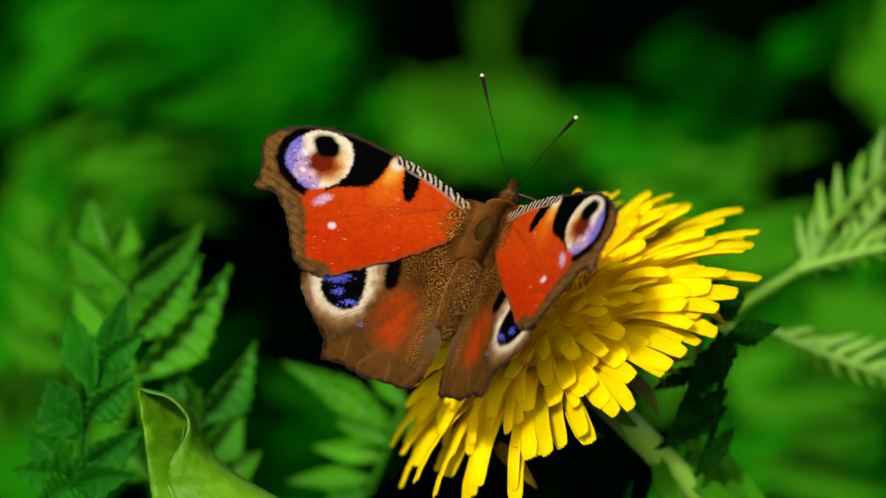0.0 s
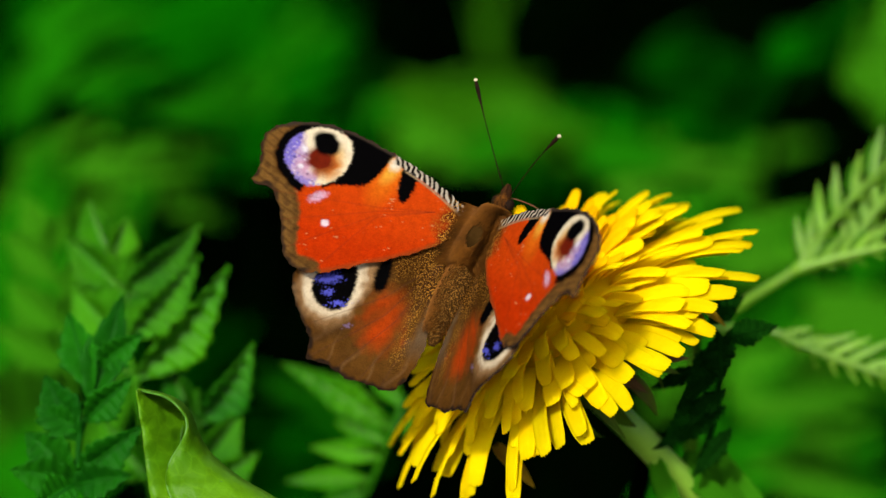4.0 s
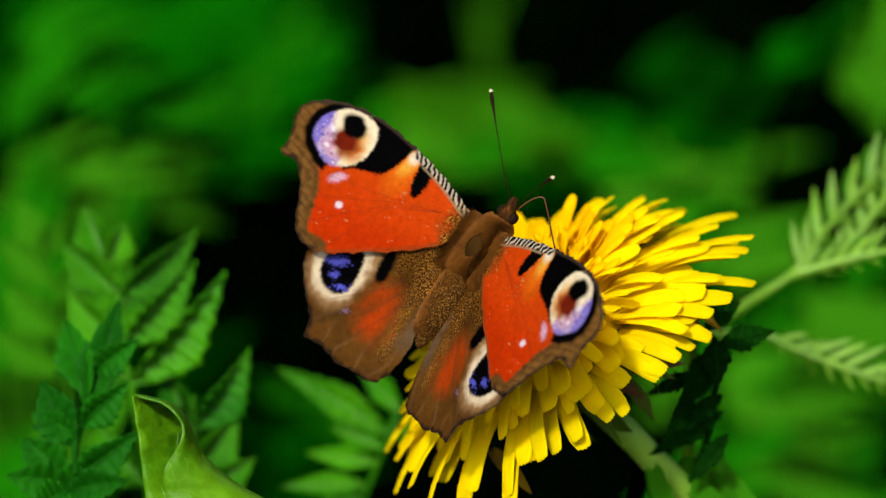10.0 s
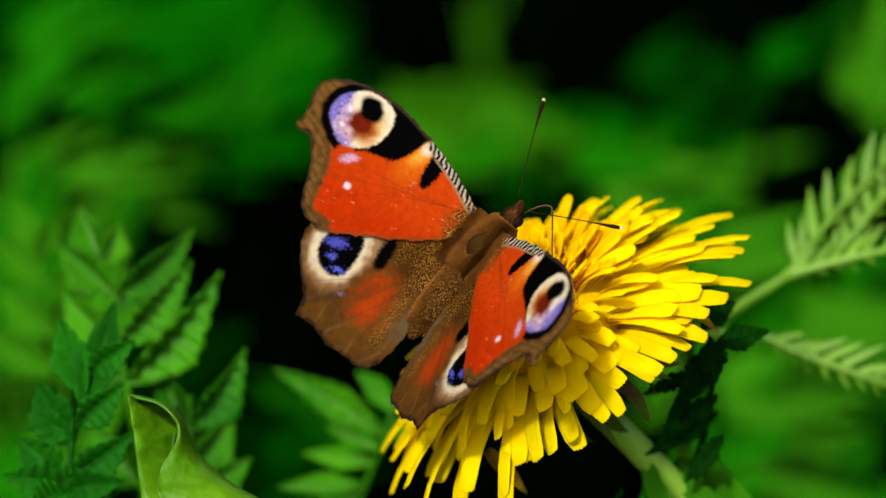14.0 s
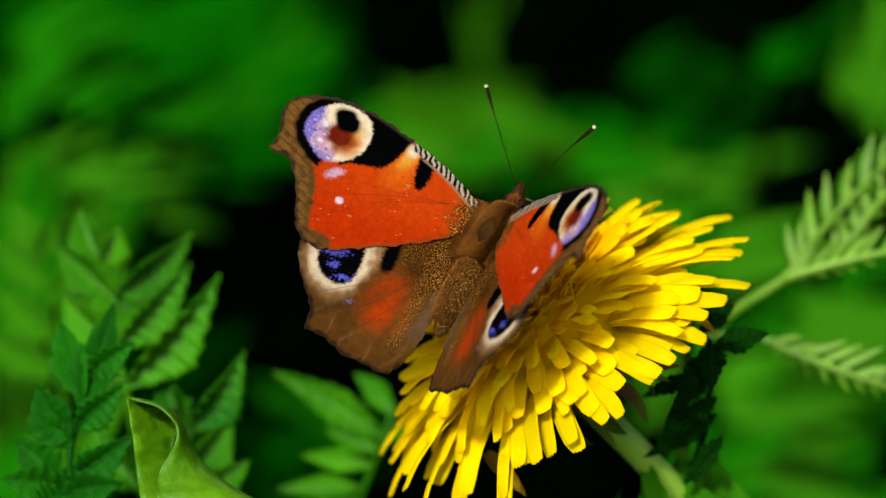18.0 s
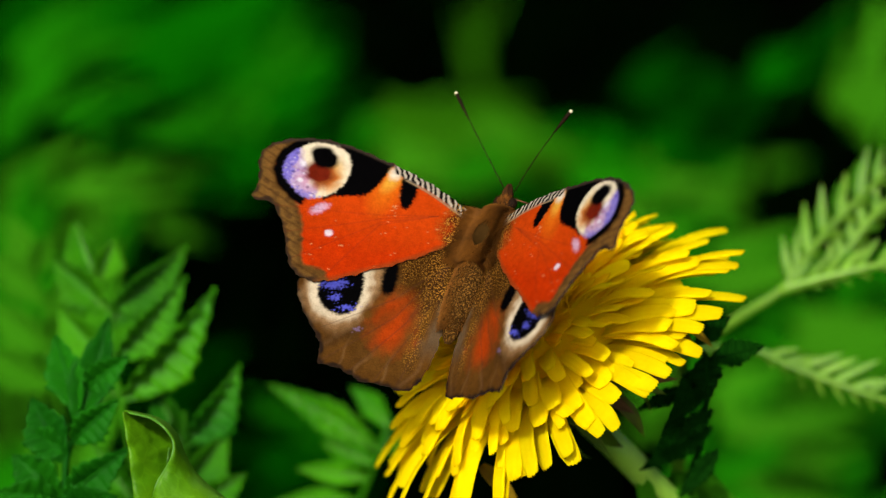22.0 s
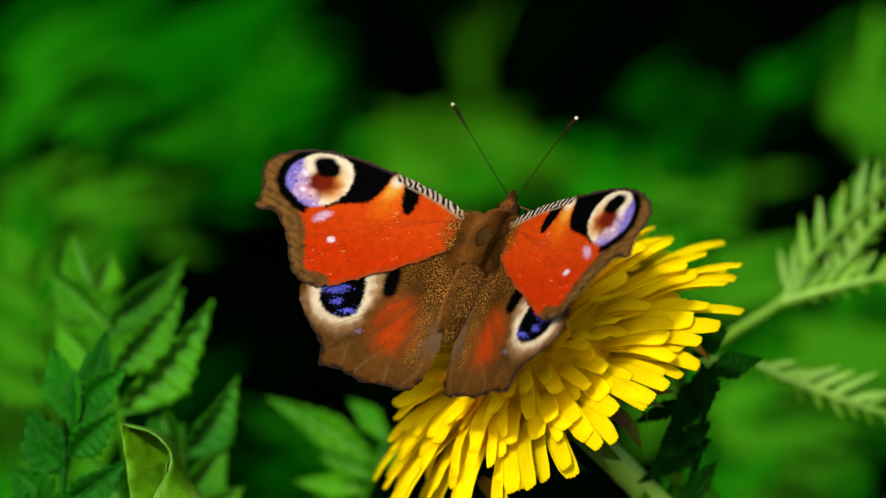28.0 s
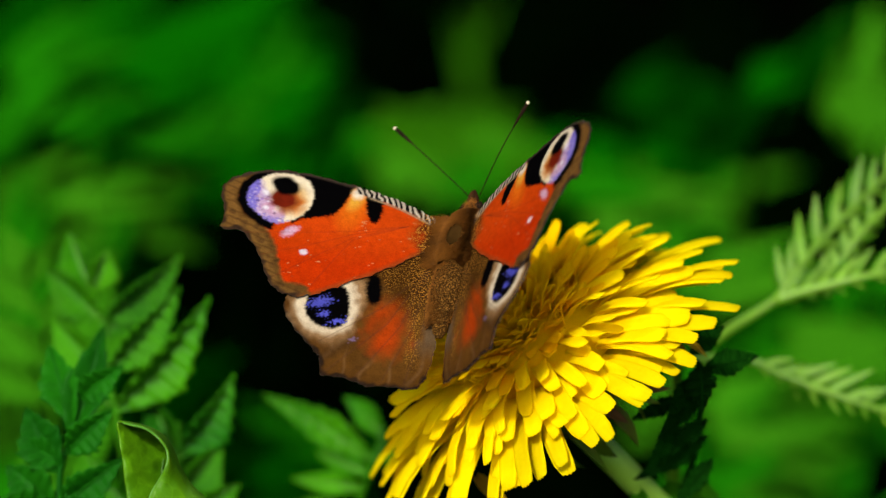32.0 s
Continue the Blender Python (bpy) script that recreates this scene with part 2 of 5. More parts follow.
# ---- the butterfly's path: seconds, millimetres, degrees; lift of the left and right forewing and hindwing; sweep of the same ----
BODY = [
    (0, 5.74, -2.1, 302.36, 39.9, -5.9, -34.6, 39.3, 32.8, 41.4, 34.7, -7.8, -7.7, -1.9, 1.1), (0.5, 5.07, -2.26, 302.08, 40.6, -3.4, -32.1, 41.2, 36.3, 44.4, 38.1, -7.6, -7.5, -1.6, 1.1),
    (1, 5.24, -2.29, 302.04, 39.8, -1.4, -34.1, 42.1, 38.1, 44.2, 39.8, -7.8, -7.6, -1.7, 1.3), (1.5, 5.1, -2.34, 301.94, 41, -1.1, -33.3, 43.9, 37, 46, 39, -7.8, -7.6, -1.2, 1.4),
    (2, 5.93, -2.24, 302.12, 39.6, -3.6, -42.4, 31.2, 30.3, 31.4, 32.3, -6.6, -6.4, -1.3, 2.7), (2.5, 5.77, -2.25, 302.1, 41.3, -2.9, -41.9, 30, 30.7, 28.8, 33.2, -5.9, -5.7, -1.2, 3.1),
    (3, 5.73, -2.25, 302.09, 42.1, -2.4, -42.3, 28.6, 31.1, 25.4, 33.7, -5.6, -5.4, -0.5, 3.8), (3.5, 5.29, -2.32, 301.98, 45.2, -2.1, -40.7, 26.9, 30.8, 20.8, 33.3, -4.9, -4.7, 0.2, 4.2),
    (5.5, 4.74, -2.49, 301.68, 43, 4.1, -35.1, 43.7, 43.6, 52.6, 44.3, -6.5, -6.8, -0.6, 2.6), (6, 4.93, -2.52, 301.63, 43.4, 6, -35.5, 44, 43.3, 52.5, 43.7, -6.2, -6.6, -0.1, 2.8),
    (6.5, 5.53, -2.47, 301.72, 46.7, 0.7, -44.5, 16, 20.3, 10.8, 22.5, -5, -4.9, 0.1, 3.4), (7, 5.63, -2.57, 301.55, 45.3, 2.2, -45.7, 18.8, 19.8, 14.6, 21.7, -5.4, -5.3, -0.3, 2.8),
    (7.5, 5.65, -2.6, 301.49, 44.7, 4.8, -46.9, 17, 21.4, 11.5, 23.5, -4.8, -4.7, -0.7, 3.2), (8, 5.67, -2.6, 301.49, 45.9, 5.9, -46.5, 17.2, 22.3, 11.3, 23.7, -4.7, -4.6, -0.7, 3.2),
    (8.5, 5.99, -2.41, 301.82, 47, 7.9, -47.1, 26, 33.6, 16.1, 34.7, -3.9, -3.6, 0.8, 5), (9, 5.78, -2.39, 301.86, 48.9, 8.6, -46.4, 28.5, 38.3, 17.7, 39.1, -3.8, -3.6, 1.5, 5.6),
    (9.5, 5.64, -2.4, 301.85, 48.2, 8, -47.2, 26.6, 35.1, 16.7, 36.6, -3.9, -3.7, 1.4, 5.5), (10, 5.41, -2.49, 301.69, 51.3, 9.1, -46.8, 17, 25.4, 11, 28.3, -3.5, -3.5, 1, 5.1),
    (10.5, 5.94, -2.54, 301.6, 47.2, 9.4, -49.3, 13, 20.8, 8.4, 24.5, -4.3, -4.2, 0.7, 4.4), (11, 5.92, -2.53, 301.62, 48.1, 9.8, -49.5, 14, 22.2, 7.8, 25.8, -3.7, -3.6, 0.9, 4.8),
    (11.5, 5.71, -2.54, 301.59, 48.1, 9.6, -49.9, 13.4, 21.4, 7.4, 24.9, -3.7, -3.6, 0.9, 4.5), (12, 5.76, -2.42, 301.81, 50.1, 9.9, -49.2, 14, 22.3, 9.5, 25.8, -3.5, -3.4, 0.4, 4.6),
    (12.5, 5.71, -2.5, 301.68, 49.5, 10.1, -48.8, 13.7, 22.4, 10.2, 25.7, -3.6, -3.6, 0.1, 5), (13, 5.82, -2.36, 301.9, 50.3, 11, -50.4, 23.1, 33, 20.4, 34.7, -2.9, -3, 0.5, 6.4),
    (13.5, 5.89, -2.47, 301.72, 48.6, 11.4, -50.7, 27.3, 37.3, 23.2, 37.9, -3.1, -3.2, 0.9, 7.2), (14, 6.21, -2.4, 301.85, 48, 11.8, -53.5, 21.2, 30.7, 19.2, 32.6, -3, -3.2, 0.3, 7.1),
    (14.5, 6.34, -2.47, 301.72, 47.3, 11.4, -52.7, 14.7, 22.6, 12.7, 25.6, -3, -3.1, 0.1, 6), (16.5, 7.19, -1.71, 303.04, 43, -1.9, -39.1, 27, 29.1, 27.5, 27.6, -2.1, -2.1, 3.8, 3.9),
    (17, 7.3, -1.65, 303.14, 42, -1.7, -39.4, 26.1, 28.8, 26.3, 27.6, -2.1, -2.1, 3.8, 3.9), (17.5, 7.44, -1.6, 303.23, 34.2, 0.5, -36.8, 40.7, 42.1, 42.9, 40.7, -4, -4, 2.3, 4.1),
    (18, 7.42, -1.62, 303.2, 37.4, -0.3, -36.3, 41, 41.1, 41.9, 39.6, -4, -4.1, 2.8, 3.8), (18.5, 7.46, -1.3, 303.75, 43.9, -6.7, -37.7, 27.5, 27.6, 27.7, 26.4, -2.9, -2.9, 3.2, 2.5),
    (19, 7.72, -1.13, 304.03, 38, -8.5, -35.6, 30.7, 29.4, 33.7, 27.6, -4.1, -4.1, 2, 2.1), (19.5, 7.89, -1.08, 304.13, 30.5, -6.5, -35.1, 37.8, 41.4, 39.6, 40.6, -4.6, -4.4, 0.8, 3.5),
    (20, 7.82, -1.05, 304.18, 30.9, -7.3, -35.5, 37.3, 39.5, 38.2, 38.9, -5, -4.9, 0.3, 3.1), (20.5, 8.06, -1.06, 304.16, 30.7, -8.3, -37, 30.8, 33.3, 30.7, 31.7, -5.7, -5.7, -0.7, 2.5),
    (21, 7.79, -1.09, 304.11, 32.1, -8.1, -35.3, 30.7, 32.2, 31.3, 29.8, -5.6, -5.7, -0.7, 2.1), (21.5, 7.63, -1.01, 304.25, 34.9, -9, -33.5, 30.4, 29.8, 32.5, 27.6, -5, -5.2, -0.1, 2.2),
    (22, 7.5, -1.07, 304.14, 36.6, -8.8, -31.6, 30.9, 30.1, 31.8, 28.8, -4.5, -4.6, 1, 2.3), (22.5, 7.92, -0.88, 304.47, 33.1, -9.5, -31.5, 30.5, 30.1, 32.1, 29, -5.3, -5.4, 0.5, 1.8),
    (23, 8.29, -0.73, 304.74, 27.6, -9.7, -35.3, 30.1, 31.2, 31.7, 30.5, -6.2, -6.1, -1.1, 1.8), (23.5, 8.26, -0.7, 304.79, 26.5, -8.1, -33.6, 30.3, 31.1, 31.5, 29.8, -6.3, -6.2, -1.4, 2),
    (24, 8.26, -0.66, 304.86, 28.4, -8.5, -34.2, 30.3, 30.6, 31.3, 29.1, -5.9, -5.9, -1, 2.2), (24.5, 8.25, -0.66, 304.86, 28, -7.7, -34.1, 29.4, 31, 29.9, 29.1, -6.3, -6.3, -1.4, 2),
    (25, 8.16, -0.62, 304.93, 28.6, -8.1, -34.1, 30, 30.8, 30.1, 28.9, -6.4, -6.5, -1.5, 1.8), (25.5, 8.02, -0.57, 305.01, 31.9, -7.5, -31.2, 32.1, 34, 32.6, 32.2, -5.8, -6, -0.9, 2.3),
    (27.5, 7.96, -0.55, 305.04, 34.4, -8.3, -31.9, 29, 29.7, 29.4, 27.8, -5.4, -5.6, 0.4, 2.8), (28, 8.04, -0.52, 305.1, 32.3, -8.8, -31.3, 25.6, 25.8, 25.1, 22.6, -5.7, -5.9, 0.1, 2.3),
    (28.5, 7.86, -0.59, 304.97, 29.6, -8.8, -30.3, 28.2, 29.4, 28.3, 27.2, -6.1, -6.3, -0.1, 2.6), (29, 7.88, -0.61, 304.95, 29.4, -9.6, -30.3, 27.8, 27.7, 28.8, 24.9, -6.2, -6.5, -0.7, 2.2),
    (29.5, 7.41, -0.68, 304.83, 30.1, -8.2, -26.2, 28, 27.7, 28.6, 24.1, -5.8, -6, -0.6, 2.3), (30, 7.18, -0.62, 304.93, 28.7, -11.4, -23.3, 31.2, 33.3, 34.3, 30.9, -5.4, -5.7, -0.2, 3.2),
    (30.5, 6.71, -0.64, 304.89, 26.7, -11.9, -20.1, 30.6, 35, 34, 32.4, -5.9, -6.1, -0.6, 1.9), (31, 5.41, -0.83, 304.55, 26.7, -17.1, -20.3, 27.2, 28.6, 29.3, 25.6, -6.6, -6.8, -0.9, 0.9),
    (31.5, 4.86, -0.85, 304.53, 29, -18.4, -20.6, 28.5, 29.9, 29.9, 26.9, -6.1, -6.3, -1.2, 0.7), (32, 4.91, -0.65, 304.88, 25.3, -18.3, -20.4, 34.3, 36.6, 36.4, 36.6, -5.5, -5.5, -2.2, 0),
]
ANT_LEFT = [(0, -0.363, 0.755, 0.545), (1, -0.377, 0.779, 0.501), (2, -0.389, 0.732, 0.560), (3, -0.416, 0.740, 0.528), (6, -0.499, 0.759, 0.418), (7, -0.441, 0.782, 0.440), (8, -0.488, 0.772, 0.407), (9, -0.558, 0.742, 0.371), (10, -0.657, 0.719, 0.226), (11, -0.540, 0.769, 0.343), (12, -0.575, 0.738, 0.354), (13, -0.557, 0.766, 0.320), (14, -0.548, 0.834, -0.073),
           (17, -0.686, 0.677, 0.267), (18, -0.635, 0.728, 0.257), (19, -0.623, 0.725, 0.294), (20, -0.588, 0.746, 0.312), (21, -0.599, 0.729, 0.332), (22, -0.592, 0.696, 0.406), (23, -0.599, 0.599, 0.531), (24, -0.618, 0.661, 0.427), (25, -0.610, 0.615, 0.500), (28, -0.656, 0.620, 0.431), (29, -0.663, 0.609, 0.435), (30, -0.699, 0.444, 0.561), (31, -0.652, 0.607, 0.455), (32, -0.703, 0.605, 0.375)]
ANT_RIGHT = [(0, 0.631, 0.540, 0.557), (1, 0.580, 0.521, 0.626), (2, 0.661, 0.534, 0.528), (3, 0.649, 0.527, 0.548), (6, 0.526, 0.382, 0.760), (7, 0.639, 0.487, 0.595), (8, 0.576, 0.524, 0.627), (9, 0.578, 0.448, 0.682), (10, 0.574, 0.435, 0.693), (11, 0.615, 0.518, 0.595), (12, 0.578, 0.532, 0.619), (13, 0.625, 0.463, 0.628), (14, 0.883, 0.467, -0.042),
            (17, 0.612, 0.585, 0.532), (18, 0.622, 0.575, 0.532), (19, 0.665, 0.587, 0.462), (20, 0.673, 0.568, 0.473), (21, 0.678, 0.567, 0.468), (22, 0.605, 0.580, 0.546), (23, 0.618, 0.527, 0.583), (24, 0.658, 0.533, 0.532), (25, 0.611, 0.530, 0.588), (28, 0.617, 0.538, 0.574), (29, 0.600, 0.548, 0.582), (30, 0.552, 0.552, 0.624), (31, 0.659, 0.521, 0.543), (32, 0.645, 0.484, 0.591)]

# ---- places of the plants, in the subject's frame ----
SPRAY_NEAR_RIB = [(-51.8, -50.0, -14), (-48.3, -31.4, -8), (-47.8, -25.4, -8), (-46.4, -19.4, -9), (-44.1, -12.0, -12), (-43.0, -9.0, -14)]
SPRAY_NEAR = [
    (-46.4, -20.9, -9, -42.4, -4.8, -12, 5.6, -0.5), (-47.8, -25.4, -8, -53.1, -16.1, -10, 6.0, -0.8),
    (-48.1, -30.0, -8, -38.8, -23.1, -5, 5.2, 0.7), (-48.3, -30.6, -8, -57.3, -29.1, -6, 5.6, -0.5),
    (-48.3, -30.8, -8, -55.9, -24.0, -10, 6.4, -0.7), (-47.2, -22.8, -9, -40.2, -16.7, -6, 4.7, 0.8),
    (-46.1, -18.7, -9, -50.2, -7.5, -13, 5.3, -0.7), (-45.4, -15.7, -10, -39.0, -11.1, -7, 4.5, 0.6),
    (-48.2, -31.0, -7, -53.7, -34.4, -4, 6.0, -0.2), (-48.2, -31.2, -7, -40.3, -29.6, -3, 5.2, 0.4),
    (-47.5, -23.9, -8, -54.3, -20.9, -9, 4.5, -0.7),
]
SPRAY_MID_RIB = [(-38.7, -52.6, -40), (-40.7, -32.4, -36), (-42.5, -18.9, -34), (-43.9, -12.6, -34), (-44.5, -5.9, -36), (-46.5, -0.7, -38)]
SPRAY_MID = [
    (-42.8, -17.9, -34, -28.1, -2.0, -32, 6.4, 0.8), (-43.7, -12.4, -34, -32.5, -0.6, -33, 5.8, 0.8),
    (-44.5, -5.6, -36, -32.5, 3.6, -36, 5.9, 0.8), (-46.5, -0.9, -38, -50.2, 7.6, -40, 4.5, -0.6),
    (-44.5, -5.6, -36, -53.8, 1.7, -40, 5.3, -0.6), (-43.8, -12.4, -34, -53.0, -4.7, -40, 5.8, -0.7),
    (-42.9, -17.3, -34, -54.8, -11.5, -38, 5.8, -0.7), (-41.4, -28.4, -36, -32.7, -19.7, -34, 5.3, 0.6),
    (-46.1, -1.5, -38, -43.8, 4.9, -39, 4.1, 0.5), (-40.7, -32.4, -36, -48.1, -23.8, -38, 6.2, -0.6),
    (-44.4, -7.8, -36, -38.7, 0.1, -40, 4.4, 0.4),
]
SPRAY_LOW_RIB = [(-32.0, -52.2, -36), (-33.2, -32.9, -32), (-33.6, -23.5, -31), (-33.9, -19.5, -31)]
SPRAY_LOW = [
    (-33.9, -24.1, -31, -25.0, -12.7, -29, 5.6, 0.8), (-33.3, -29.0, -32, -26.9, -21.8, -30, 5.3, 0.7),
    (-33.6, -25.0, -31, -38.4, -15.8, -36, 4.9, -0.6), (-33.2, -32.9, -32, -24.6, -28.1, -30, 5.3, 0.5),
    (-33.2, -32.2, -32, -39.1, -25.3, -36, 5.3, -0.6),
]
SPRAY_BEHIND_RIB = [(-18.2, -53.7, -50), (-11.6, -37.1, -46), (-7.5, -28.0, -42), (-5.1, -20.7, -40)]
SPRAY_BEHIND = [
    (-6.7, -25.6, -42, -24.0, -15.5, -44, 4.3, -0.4), (-7.5, -27.6, -42, -15.6, -24.1, -44, 3.5, 0.6),
    (-10.0, -32.9, -44, -23.2, -32.8, -42, 3.0, 0.5), (-8.4, -29.6, -43, -19.7, -28.2, -46, 2.8, -0.4),
    (-5.1, -22.3, -40, -11.6, -16.0, -44, 3.2, -0.4), (-10.8, -34.5, -44, -18.0, -37.2, -42, 4.1, 0.3),
    (-6.7, -26.4, -42, -1.9, -20.0, -44, 3.2, 0.4),
]
FROND_A = [(36.6, -12.9, -48), (44.0, -7.2, -44), (50.4, -3.0, -42), (52.6, 0.1, -42), (57.6, 5.9, -44), (63.9, 12.0, -46), (69.4, 17.1, -48)]
FROND_B = [(50.4, -3.0, -42), (55.7, -1.4, -41), (62.0, 0.1, -40), (71.6, 2.1, -40)]
FROND_C = [(36.7, -12.0, -44), (45.3, -11.1, -41), (50.8, -13.5, -40), (57.1, -15.9, -39), (63.3, -18.1, -38), (71.3, -20.6, -38)]
FROND_D = [(57.6, -2.3, -44), (60.2, 2.5, -45), (63.9, 7.4, -46), (69.4, 12.2, -48)]
SPRAY_DARK_RIB = [(30.5, -43.1, -22), (36.6, -24.3, -16), (37.7, -15.0, -10), (36.8, -11.2, -8), (33.2, -8.9, -6)]
SPRAY_DARK = [
    (37.0, -11.3, -8, 37.1, -17.6, -4, 5.2, 0.2), (37.5, -11.9, -8, 45.4, -10.0, -8, 4.5, 0.1),
    (37.1, -12.7, -8, 32.1, -18.6, -6, 3.7, 0.1), (37.8, -15.0, -12, 30.9, -21.7, -10, 3.5, 0.1),
    (38.2, -18.8, -12, 32.4, -24.4, -10, 3.2, 0.2), (38.4, -21.1, -14, 27.6, -27.1, -12, 3.8, -0.1),
    (39.1, -24.2, -14, 33.3, -30.9, -12, 3.5, 0.1), (34.4, -15.8, -12, 27.5, -18.7, -10, 3.0, 0.1),
    (34.6, -19.6, -14, 29.9, -25.6, -12, 3.0, 0.2), (35.6, -10.0, -8, 41.2, -6.0, -12, 3.4, 0.3),
]
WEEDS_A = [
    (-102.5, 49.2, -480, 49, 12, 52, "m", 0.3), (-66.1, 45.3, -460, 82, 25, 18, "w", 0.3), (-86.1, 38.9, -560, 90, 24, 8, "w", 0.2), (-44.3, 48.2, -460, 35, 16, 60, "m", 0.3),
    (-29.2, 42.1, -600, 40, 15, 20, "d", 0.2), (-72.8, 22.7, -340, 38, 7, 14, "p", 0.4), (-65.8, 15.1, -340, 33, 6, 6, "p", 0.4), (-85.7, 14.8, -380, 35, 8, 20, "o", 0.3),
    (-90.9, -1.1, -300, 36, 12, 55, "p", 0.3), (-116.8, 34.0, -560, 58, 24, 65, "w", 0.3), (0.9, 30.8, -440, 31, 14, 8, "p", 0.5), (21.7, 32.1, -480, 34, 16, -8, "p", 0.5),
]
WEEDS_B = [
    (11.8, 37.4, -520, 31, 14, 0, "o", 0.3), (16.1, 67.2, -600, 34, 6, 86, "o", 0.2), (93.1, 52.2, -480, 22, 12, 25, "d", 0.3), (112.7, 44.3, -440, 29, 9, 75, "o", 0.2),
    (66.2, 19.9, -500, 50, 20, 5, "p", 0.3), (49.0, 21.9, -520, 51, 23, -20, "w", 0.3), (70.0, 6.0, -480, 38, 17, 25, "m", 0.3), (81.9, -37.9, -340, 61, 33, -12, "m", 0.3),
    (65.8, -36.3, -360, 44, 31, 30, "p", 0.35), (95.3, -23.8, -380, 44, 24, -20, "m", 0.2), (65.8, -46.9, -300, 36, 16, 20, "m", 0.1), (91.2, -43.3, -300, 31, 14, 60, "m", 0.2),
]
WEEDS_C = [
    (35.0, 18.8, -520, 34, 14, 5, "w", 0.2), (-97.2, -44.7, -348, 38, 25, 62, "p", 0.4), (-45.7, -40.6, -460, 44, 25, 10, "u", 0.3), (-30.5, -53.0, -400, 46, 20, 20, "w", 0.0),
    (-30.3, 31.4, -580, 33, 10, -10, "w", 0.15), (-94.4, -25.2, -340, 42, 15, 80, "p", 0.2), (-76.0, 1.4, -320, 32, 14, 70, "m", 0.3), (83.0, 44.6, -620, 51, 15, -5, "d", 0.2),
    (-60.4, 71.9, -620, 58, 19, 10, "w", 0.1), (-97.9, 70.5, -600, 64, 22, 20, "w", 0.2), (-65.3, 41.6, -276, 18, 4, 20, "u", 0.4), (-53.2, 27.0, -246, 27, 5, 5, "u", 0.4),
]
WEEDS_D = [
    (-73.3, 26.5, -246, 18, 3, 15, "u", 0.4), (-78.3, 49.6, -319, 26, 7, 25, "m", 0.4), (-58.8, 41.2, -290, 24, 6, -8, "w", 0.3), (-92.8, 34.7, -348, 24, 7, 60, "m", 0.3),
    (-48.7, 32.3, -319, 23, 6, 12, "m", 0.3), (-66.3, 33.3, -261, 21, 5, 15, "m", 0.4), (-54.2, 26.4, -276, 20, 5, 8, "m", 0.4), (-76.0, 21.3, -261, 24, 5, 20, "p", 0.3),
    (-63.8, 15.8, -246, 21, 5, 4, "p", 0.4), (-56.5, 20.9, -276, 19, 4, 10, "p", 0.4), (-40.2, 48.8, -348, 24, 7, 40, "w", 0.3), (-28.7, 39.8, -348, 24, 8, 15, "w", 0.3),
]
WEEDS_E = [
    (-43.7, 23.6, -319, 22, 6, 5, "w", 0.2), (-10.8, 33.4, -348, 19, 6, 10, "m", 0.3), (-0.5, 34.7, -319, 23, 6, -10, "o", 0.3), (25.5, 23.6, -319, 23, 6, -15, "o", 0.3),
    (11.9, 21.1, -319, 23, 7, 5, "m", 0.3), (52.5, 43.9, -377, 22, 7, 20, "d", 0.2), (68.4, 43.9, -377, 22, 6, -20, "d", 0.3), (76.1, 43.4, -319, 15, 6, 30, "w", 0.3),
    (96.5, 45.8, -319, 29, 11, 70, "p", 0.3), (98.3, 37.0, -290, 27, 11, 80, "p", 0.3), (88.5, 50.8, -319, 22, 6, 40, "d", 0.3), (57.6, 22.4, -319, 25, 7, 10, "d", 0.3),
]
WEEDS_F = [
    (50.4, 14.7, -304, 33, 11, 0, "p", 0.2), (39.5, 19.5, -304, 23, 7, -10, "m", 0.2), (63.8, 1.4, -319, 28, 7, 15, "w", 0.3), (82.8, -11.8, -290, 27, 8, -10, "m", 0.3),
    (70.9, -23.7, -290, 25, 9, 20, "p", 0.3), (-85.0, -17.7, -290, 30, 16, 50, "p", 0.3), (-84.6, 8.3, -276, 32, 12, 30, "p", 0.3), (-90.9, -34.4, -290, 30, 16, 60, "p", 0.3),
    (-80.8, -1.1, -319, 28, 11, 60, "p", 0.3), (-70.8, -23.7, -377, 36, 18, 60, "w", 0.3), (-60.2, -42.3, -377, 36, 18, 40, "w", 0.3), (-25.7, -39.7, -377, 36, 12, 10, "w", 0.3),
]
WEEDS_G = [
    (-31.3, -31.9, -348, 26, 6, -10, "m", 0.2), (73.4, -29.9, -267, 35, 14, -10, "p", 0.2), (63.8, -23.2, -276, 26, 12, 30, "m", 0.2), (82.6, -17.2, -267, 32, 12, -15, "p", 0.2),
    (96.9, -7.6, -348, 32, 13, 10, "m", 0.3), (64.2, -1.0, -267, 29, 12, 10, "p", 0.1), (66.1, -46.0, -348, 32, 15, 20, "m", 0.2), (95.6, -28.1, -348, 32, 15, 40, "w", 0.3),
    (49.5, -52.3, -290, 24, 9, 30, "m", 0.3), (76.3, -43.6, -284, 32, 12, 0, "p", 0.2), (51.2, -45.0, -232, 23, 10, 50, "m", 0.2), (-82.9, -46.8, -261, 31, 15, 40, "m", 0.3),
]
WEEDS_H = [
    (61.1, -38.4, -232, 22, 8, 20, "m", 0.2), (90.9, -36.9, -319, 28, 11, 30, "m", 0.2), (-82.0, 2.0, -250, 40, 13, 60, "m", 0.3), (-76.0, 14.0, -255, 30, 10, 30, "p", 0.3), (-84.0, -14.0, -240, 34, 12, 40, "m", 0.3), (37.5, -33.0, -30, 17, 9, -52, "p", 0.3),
]
